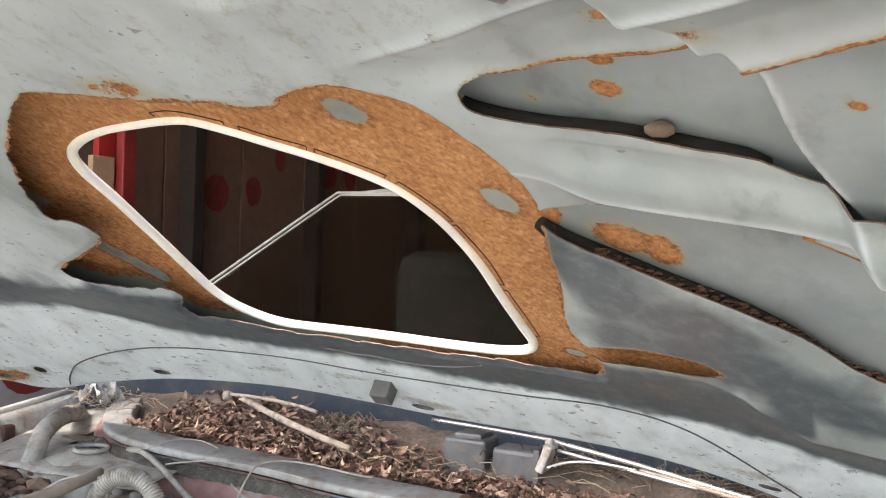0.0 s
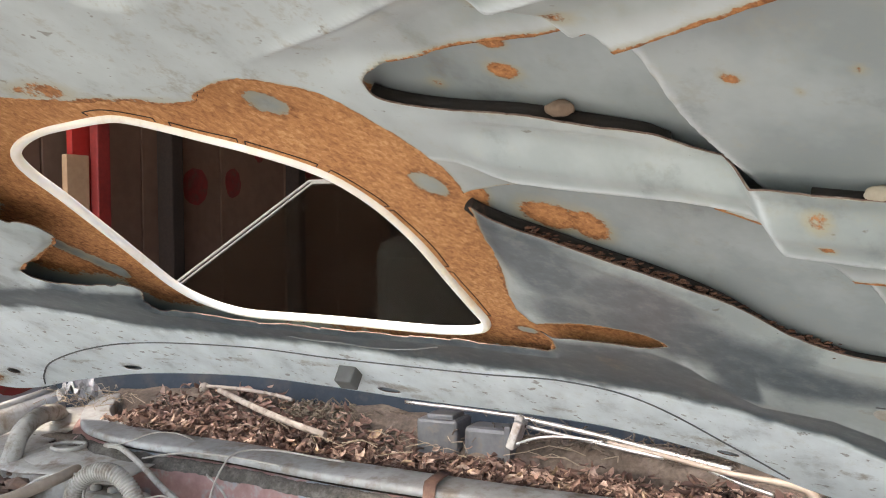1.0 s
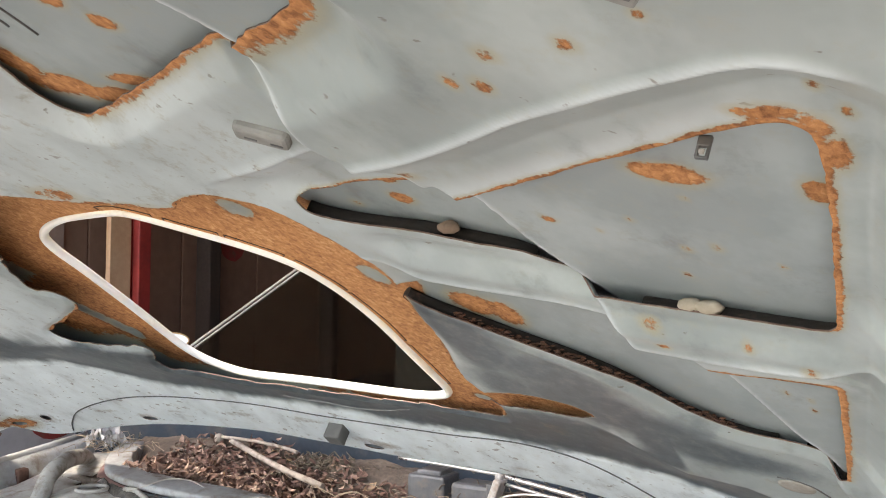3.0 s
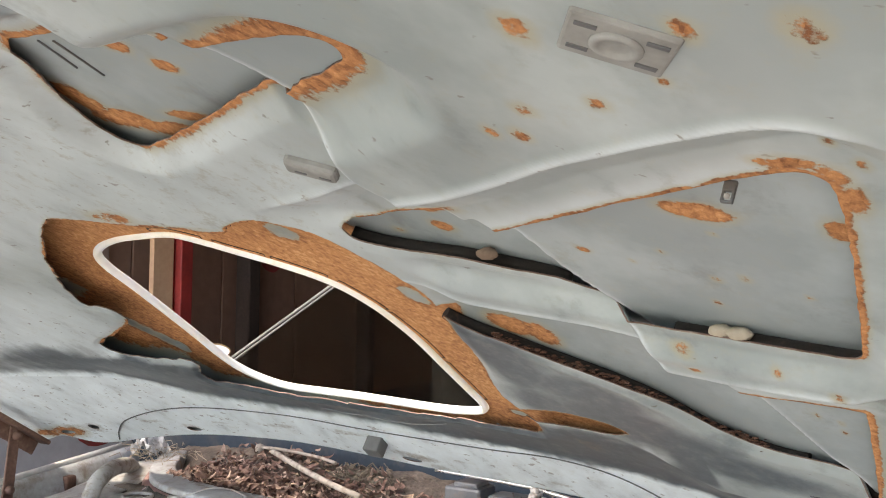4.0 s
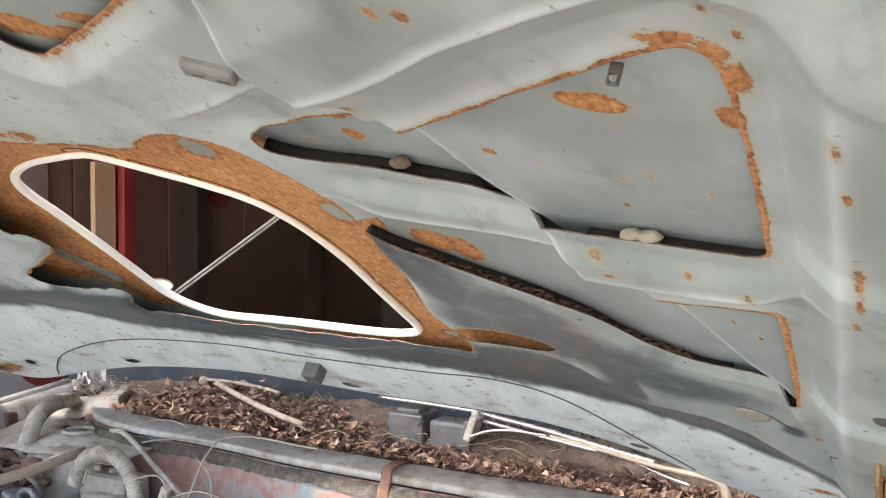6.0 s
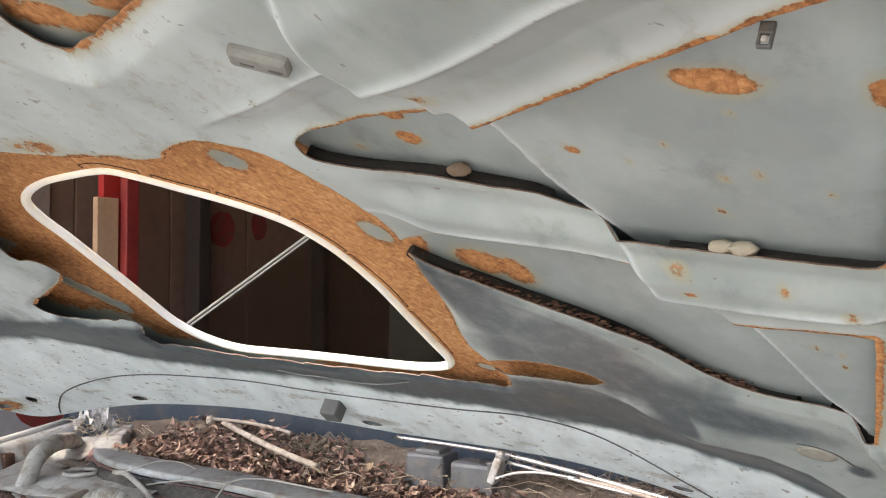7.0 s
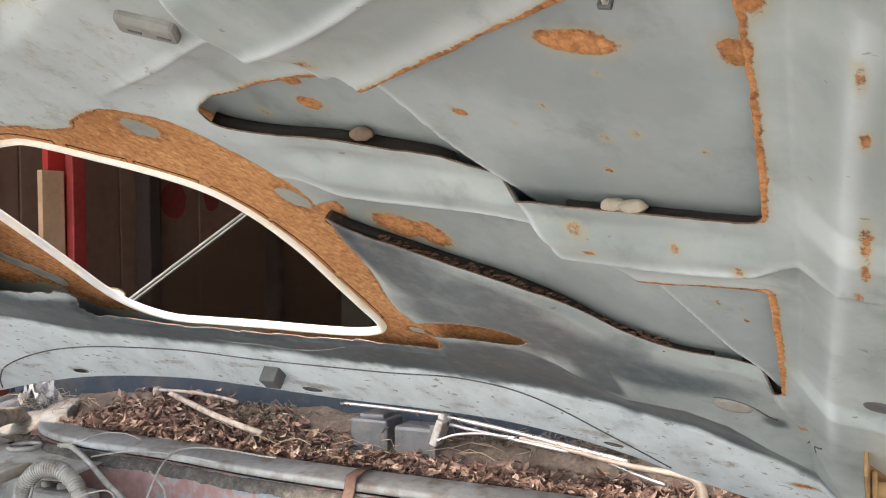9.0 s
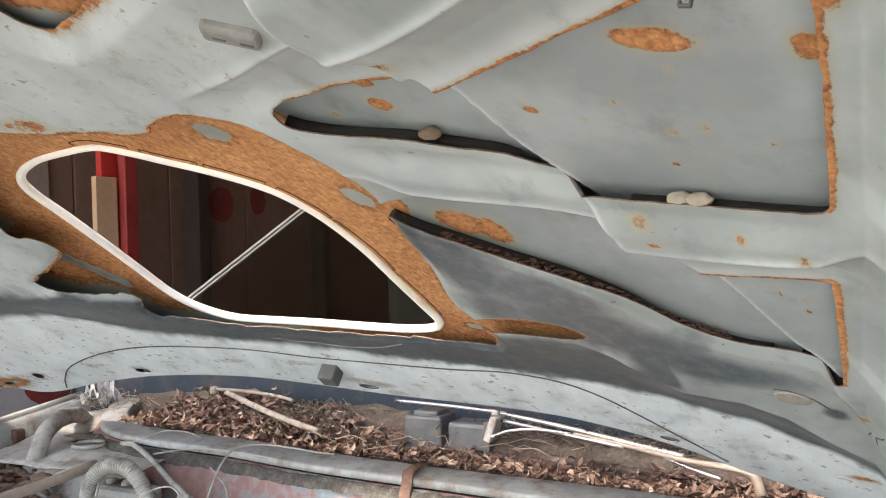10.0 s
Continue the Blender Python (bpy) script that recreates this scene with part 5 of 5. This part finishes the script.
bm = box(bmesh.new(), -0.006, 0.007, -0.016, 0.016, -0.028, 0.014, 0.003, Matrix.Rotation(0.35, 4, "Y"))
lathe(bm, [(0.007, 0.0), (0.007, 0.008), (0.004, 0.011), (0.002, 0.012)], (0.002, 0.0, 0.010), 12)
part("pivot_bracket", bm, dusty_steel, wiper, "grey pivot bracket")
motor = thing("wiper_motor", (-0.55, 1.315, 0.88), "black plastic wiper motor in two dusty square housings", "wiper motor")
bm = box(bmesh.new(), -0.066, 0.004, -0.028, 0.03, 0.0, 0.070, 0.005)
box(bm, -0.052, -0.006, -0.02, 0.024, 0.066, 0.077, 0.003)
part("gear_housing", bm, black_plastic, motor)
bm = box(bmesh.new(), 0.012, 0.088, -0.022, 0.03, 0.004, 0.062, 0.007)
part("motor_can", bm, black_plastic, motor)
part("clamp", box(bmesh.new(), 0.080, 0.090, -0.026, 0.03, 0.0, 0.068, 0.002), black_plastic, motor, "grey steel clamp")
dusty_brown = speckled("dusty_brown_steel", [(0, (0.2, 0.165, 0.135)), (1, (0.36, 0.315, 0.27))], 30, 0.75, dirt=(0.14, 0.1, 0.075))
lower = thing("wiper", (-0.95, 1.30, 0.95), "grey wiper arm resting over the leaves", "wiper arm")
O = (-0.95, 1.30, 0.95)
bm = bmesh.new()
tube(bm, rel(spline([(-1.06, 1.325, 0.964), (-0.978, 1.312, 0.967), (-0.90, 1.31, 0.962), (-0.86, 1.305, 0.957)], 5), O), 0.0032, 10)
part("blade_rod", bm, dusty_brown, lower)
bm = bmesh.new()
arm = rel([(-1.02, 1.312, 0.962), (-0.952, 1.286, 0.952), (-0.88, 1.25, 0.947), (-0.80, 1.222, 0.938), (-0.735, 1.212, 0.928)], O)
tube(bm, spline(arm, 5), 0.0055, 8)
part("arm", bm, dusty_brown, lower)
bm = bmesh.new()
lathe(bm, [(0.008, -0.008), (0.009, 0.0), (0.007, 0.006), (0.002, 0.008)], rel([(-1.065, 1.325, 0.962)], O)[0], 16)
part("cap", bm, dusty_brown, lower, "dusty round cap")

# ---- small parts of the hood ----
def on_panel(x, y, off=0.0):
    return Vector((x, y, float(panel_height(np.array([x]), np.array([y]))[0]) + off))


def on_skin(x, y, off=0.0):
    return Vector((x, y, float(skin_height(np.array([x]), np.array([y]))[0]) + off))


def facing(x, y, turn=0.0):
    """Axes on the hood: z points down, away from the panel."""
    e = 0.004
    n = (on_panel(x + e, y) - on_panel(x - e, y)).cross(on_panel(x, y + e) - on_panel(x, y - e)).normalized()
    zz = -n
    xx = Vector((math.cos(turn), math.sin(turn), 0))
    xx = (xx - zz * xx.dot(zz)).normalized()
    m = Matrix((xx, zz.cross(xx), zz)).transposed().to_4x4()
    m.translation = on_panel(x, y)
    return m


# bump stop bracket with two slots
m = facing(-0.165, 0.360, 0.5)
bm = box(bmesh.new(), -0.017, 0.017, -0.007, 0.010, -0.004, 0.006, 0.003, m)
stop = part("stop_bracket", bm, speckled("weathered_bracket", [(0, (0.16, 0.155, 0.145)), (1, (0.33, 0.33, 0.315))], 60, 0.7), hood, "small grey slotted stop bracket")
for k in (-0.006, 0.010):
    bm = box(bmesh.new(), k - 0.004, k + 0.004, -0.0012, 0.0012, 0.0055, 0.0065, 0.0005, m)
    part("slot", bm, black_plastic, stop)
# striker plate with four slots
m = facing(0.101, 0.172, 0.55)
bm = box(bmesh.new(), -0.017, 0.017, -0.014, 0.014, -0.003, 0.0016, 0.0012, m)
lathe(bm, [(0.0085, 0.001), (0.0085, 0.0024), (0.0072, 0.003), (0.0055, 0.0028), (0.005, 0.0018), (0.002, 0.0018)], (0, 0, 0), 24, m)
plate = part("striker_plate", bm, stop.data.materials[0], hood, "grey slotted striker plate with rusty edges")
for a, b in ((-0.011, -0.008), (0.011, -0.008), (-0.011, 0.008), (0.011, 0.008)):
    part("slot", box(bmesh.new(), a - 0.0035, a + 0.0035, b - 0.0012, b + 0.0012, 0.0012, 0.0021, 0.0003, m), black_plastic, plate)
# rubber block on the lip
m = facing(-0.575, 1.03, 0.05)
bm = box(bmesh.new(), -0.0125, 0.0125, -0.010, 0.014, -0.006, 0.022, 0.002, m)
part("rubber_stop", bm, speckled("grey_rubber", [(0, (0.07, 0.07, 0.068)), (1, (0.13, 0.13, 0.125))], 25, 0.75), hood, "square dark grey rubber stop")
# oval plug
bm = bmesh.new()
m = facing(0.053, 0.906, -0.15)
lathe(bm, [(0.0005, 0.0012), (0.012, 0.0012), (0.0155, 0.0008), (0.0165, -0.001)], (0, 0, 0), 32, m @ Matrix.Diagonal((1.15, 1.0, 1.0, 1.0)))
part("oval_plug", bm, speckled("tan_plug", [(0, (0.25, 0.225, 0.19)), (1, (0.42, 0.4, 0.36))], 90, 0.7, fine=260), hood, "oval tan sealed plug")
for pts, r in (([(0.037, 0.892), (0.05, 0.890), (0.062, 0.893), (0.072, 0.899), (0.084, 0.914), (0.092, 0.919)], 0.0012), ([(0.133, 0.889), (0.131, 0.896), (0.126, 0.905), (0.126, 0.925), (0.122, 0.945), (0.116, 0.960)], 0.0009)):
    bm = bmesh.new()
    tube(bm, [on_panel(p.x, p.y, 0.0002) for p in spline([(*q, 0) for q in pts], 6)], r, 6, radii=None)
    part("crack", bm, black_plastic, hood, "dark crack in the panel paint")
bm = bmesh.new()
m = facing(0.183, 0.752, 0.0)
lathe(bm, [(0.0005, 0.0008), (0.011, 0.0008), (0.013, -0.0012)], (0, 0, 0), 28, m @ Matrix.Diagonal((1.0, 1.0, 1.0, 1.0)))
part("round_plug", bm, black_plastic, hood, "dark round plug in the side flange")
# wire clip
m = facing(0.1025, 0.301, 0.0)
bm = box(bmesh.new(), -0.0028, 0.0028, -0.002, 0.0005, -0.002, 0.003, 0.0006, m)
for k in (-0.0021, 0.0021):
    box(bm, k - 0.0006, k + 0.0006, -0.002, 0.0002, 0.002, 0.0076, 0.0003, m)
box(bm, -0.0026, 0.0026, -0.0022, 0.0, 0.0068, 0.0080, 0.0004, m)
clip = part("cable_clip", bm, black_plastic, hood, "small black plastic cable clip")
bm = bmesh.new()
lathe(bm, [(0.0004, 0.0064), (0.0012, 0.006), (0.0013, 0.0045), (0.0004, 0.0040)], (0, -0.0008, 0), 12, m)
part("pin", bm, dusty_steel, clip, "bright steel pin in the clip")
# mastic dabs between panel and skin
mastic = speckled("cream_mastic", [(0, (0.24, 0.2, 0.15)), (1, (0.42, 0.37, 0.29))], 40, 0.7, fine=220)
brown_mastic = speckled("brown_mastic", [(0, (0.1, 0.065, 0.045)), (1, (0.24, 0.17, 0.12))], 40, 0.8, fine=220)
rnd = random.Random(31)
for x, y, rx, ry, mat in ((0.043, 0.5205, 0.008, 0.005, mastic), (0.055, 0.519, 0.0095, 0.0045, mastic), (-0.115, 0.496, 0.0085, 0.005, brown_mastic), (-0.150, 0.703, 0.011, 0.006, brown_mastic)):
    bm = bmesh.new()
    bmesh.ops.create_icosphere(bm, subdivisions=3, radius=1)
    c = on_skin(x, y)
    for v in bm.verts:
        q = 1 + 0.22 * noise.noise(v.co * 1.7 + Vector((x * 90, y * 90, 0)))
        v.co = Vector((c.x + v.co.x * rx * q, c.y + v.co.y * ry * q, c.z - 0.0065 + v.co.z * 0.0045 * q))
    part("mastic_dab", smooth(bm), mat, hood, "dab of old mastic between panel and skin")
# brown crumbs lodged along the far edge of the long opening
bm = bmesh.new()
rnd = random.Random(17)
far_edge = spline([(-0.196, 0.654, 0), (-0.148, 0.682, 0), (-0.108, 0.705, 0), (-0.071, 0.737, 0), (-0.035, 0.779, 0), (0.012, 0.803, 0)], 40)
for p in far_edge:
    for _ in range(3):
        q = on_panel(p.x + rnd.uniform(-0.004, 0.004), p.y + rnd.uniform(0.002, 0.016), 0.002 + rnd.uniform(0, 0.006))
        r = rnd.uniform(0.0006, 0.0018)
        for v in bmesh.ops.create_icosphere(bm, subdivisions=1, radius=r)["verts"]:
            v.co = q + Vector((v.co.x * 2.2, v.co.y * 1.6, v.co.z * 0.8)) * rnd.uniform(0.7, 1.2)
part("crumb_litter", bm, speckled("dark_crumbs", [(0, (0.03, 0.015, 0.01)), (0.7, (0.11, 0.05, 0.03)), (1, (0.24, 0.13, 0.08))], 200, 0.9), hood, "brown rust crumbs lodged behind the panel edge")["kind"] = "stuff"
# added black bead that deepens the shade in the gap behind each opening's far side
bead_mat = speckled("black_gap_fill", [(0, (0.005, 0.004, 0.003)), (0.7, (0.014, 0.01, 0.008)), (1, (0.05, 0.03, 0.02))], 60, 0.9, fine=220, relief=0.6)
for key in ("tri_a", "tri_b"):
    ring = rings[key]
    ccw = np.sign(np.sum(ring[:, 0] * np.roll(ring[:, 1], -1) - np.roll(ring[:, 0], -1) * ring[:, 1]))
    run = []
    for k, p in enumerate(ring):
        d = ring[(k + 1) % len(ring)] - ring[k - 1]
        o = np.array([d[1], -d[0]]) * ccw / (np.hypot(*d) + 1e-9)
        if o[1] > 0.5 and p[1] > (0.46 if key == "tri_a" else 0.60):
            q = p + o * 0.0145
            room = on_skin(q[0], q[1]).z - on_panel(q[0], q[1]).z
            r = min(max((room - 0.003) / 2, 0.0008), 0.0058) * (1 + 0.22 * noise.noise(Vector((q[0], q[1], 0)) * 160))
            run.append((on_skin(q[0], q[1], -0.0004 - r), r))
    # the bead breaks off where the body line crosses it
    break_a, break_b = (-0.062, 0.008) if key == "tri_a" else (0.052, 0.072)
    for half in ([e for e in run if e[0].x > break_b], [e for e in run if e[0].x < break_a]):
        bm = bmesh.new()
        tube(bm, [q for q, r in half], 0.005, 8, radii=[r for q, r in half])
        part("shade_bead", bm, bead_mat, hood, "added black bead standing in for the shade between panel and skin")
# pale sealer lines on the dark band
pale_sealer = speckled("pale_sealer", [(0, (0.16, 0.165, 0.17)), (1, (0.34, 0.345, 0.34))], 60, 0.7)
for pts in ([(-0.62, 0.958), (-0.589, 0.966), (-0.556, 0.965), (-0.523, 0.970), (-0.488, 0.969), (-0.445, 0.957), (-0.404, 0.935)],):
    bm = bmesh.new()
    tube(bm, [on_panel(p.x, p.y, 0.0002) for p in spline([(*q, 0) for q in pts], 8)], 0.0009, 6)
    part("sealer_line", bm, pale_sealer, hood, "thin pale line of old sealer")
# split edge of the hole's inner flange
n0 = len(hole_ring)
mid = hole_ring.mean(0)
for a, b in ((0.96, 1.04), (1.05, 1.10), (1.105, 1.16), (1.17, 1.235), (1.24, 1.30), (1.31, 1.37), (0.50, 0.53), (0.57, 0.60)):
    bm = bmesh.new()
    pts = []
    run = list(range(int(a * n0), int(b * n0) + 1))
    for k in [run[0]] + run + [run[-1]]:
        p, q = hole_ring[k % n0], hole_ring[(k + 1) % n0]
        d = q - p
        o = np.array([d[1], -d[0]]) / (np.hypot(*d) + 1e-9)
        o = o if o @ (p - mid) > 0 else -o
        # the ends turn in towards the trim
        reach = 0.0055 if not pts or len(pts) == len(run) + 1 else 0.0105 + 0.0005 * math.sin(k * 0.6)
        r = p + o * reach
        pts.append(on_skin(r[0], r[1], -0.0004))
    tube(bm, pts, 0.0005, 5)
    part("flange_crack", bm, black_wood, hood, "dark split along the hole's flange")
# seam line pressed along the rear lip
seam = spline([(-1.195, 1.090, 0), (-1.165, 1.062, 0), (-1.105, 1.026, 0), (-0.993, 0.995, 0), (-0.89, 0.984, 0), (-0.72, 0.988, 0), (-0.576, 1.003, 0), (-0.389, 1.000, 0), (-0.277, 0.990, 0), (-0.192, 1.007, 0), (-0.105, 1.074, 0), (-0.055, 1.128, 0)], 10)
bm = bmesh.new()
tube(bm, [on_panel(p.x, p.y, -0.0002) for p in seam], 0.0013, 6)
part("seam", bm, speckled("dark_seam", [(0, (0.06, 0.065, 0.068)), (1, (0.12, 0.125, 0.13))], 30, 0.8), hood, "thin dark seam along the lip")
# pencil strokes on the skin
for a, b in (((-0.282, 0.25), (-0.287, 0.281)), ((-0.268, 0.25), (-0.272, 0.289))):
    bm = bmesh.new()
    tube(bm, [on_skin(a[0] + (b[0] - a[0]) * k / 5, a[1] + (b[1] - a[1]) * k / 5, -0.0004) for k in range(6)], 0.0009, 5)
    part("marker_line", bm, black_plastic, hood, "short black marker line")


# hinges at both ends of the hood
def hinge(at, slope, mat, label):
    h = thing("hood_hinge", at, label, "hinge", "hood hinges")
    m = Matrix.Rotation(slope, 4, "X")
    bm = box(bmesh.new(), -0.014, 0.014, -0.075, 0.072, -0.004, 0.004, 0.002, m)
    box(bm, -0.014, -0.010, -0.06, 0.065, -0.030, 0.0, 0.002, m)
    part("hood_plate", bm, mat, h)
    bm = box(bmesh.new(), -0.009, -0.004, -0.011, 0.011, -0.135, 0.0, 0.002, Matrix.Rotation(-0.10, 4, "X"))
    part("arm", bm, mat, h)
    for y, z in ((0.0, -0.018), (-0.012, -0.115)):
        bm = bmesh.new()
        lathe(bm, [(0.008, -0.014), (0.008, 0.004), (0.005, 0.007), (0.002, 0.008)], (0, y, z), 12, Matrix.Rotation(math.pi / 2, 4, "Y"))
        part("rivet", bm, mat, h)
    return h


hinge((-1.36, 0.995, 1.018), -0.56, brown_steel, "brown rusty hinge holding the hood above the fender rail")
hinge((0.183, 0.900, 1.030), -0.60, ochre_steel, "ochre rusty hinge holding the hood beside the lip")

# paper cup seen past the windscreen pillar
cup = thing("paper_cup", (-1.42, 1.56, 1.0), "white paper cup with a brown rim lying by the pillar", "cup")
bm = bmesh.new()
lathe(bm, [(0.024, 0.0), (0.034, 0.09), (0.0325, 0.09), (0.023, 0.003)], sides=28)
part("wall", bm, speckled("white_card", [(0, (0.6, 0.6, 0.58)), (1, (0.8, 0.79, 0.77))], 20, 0.7), cup)
bm = bmesh.new()
tube(bm, [(0.034 * math.cos(a * math.tau / 28), 0.034 * math.sin(a * math.tau / 28), 0.09) for a in range(28)], 0.002, 8, True)
part("rim", bm, ochre_steel, cup, "brown rolled rim")
cup.rotation_euler = (0.25, 0.35, 0)
cup.location = (-1.415, 1.545, 1.046)
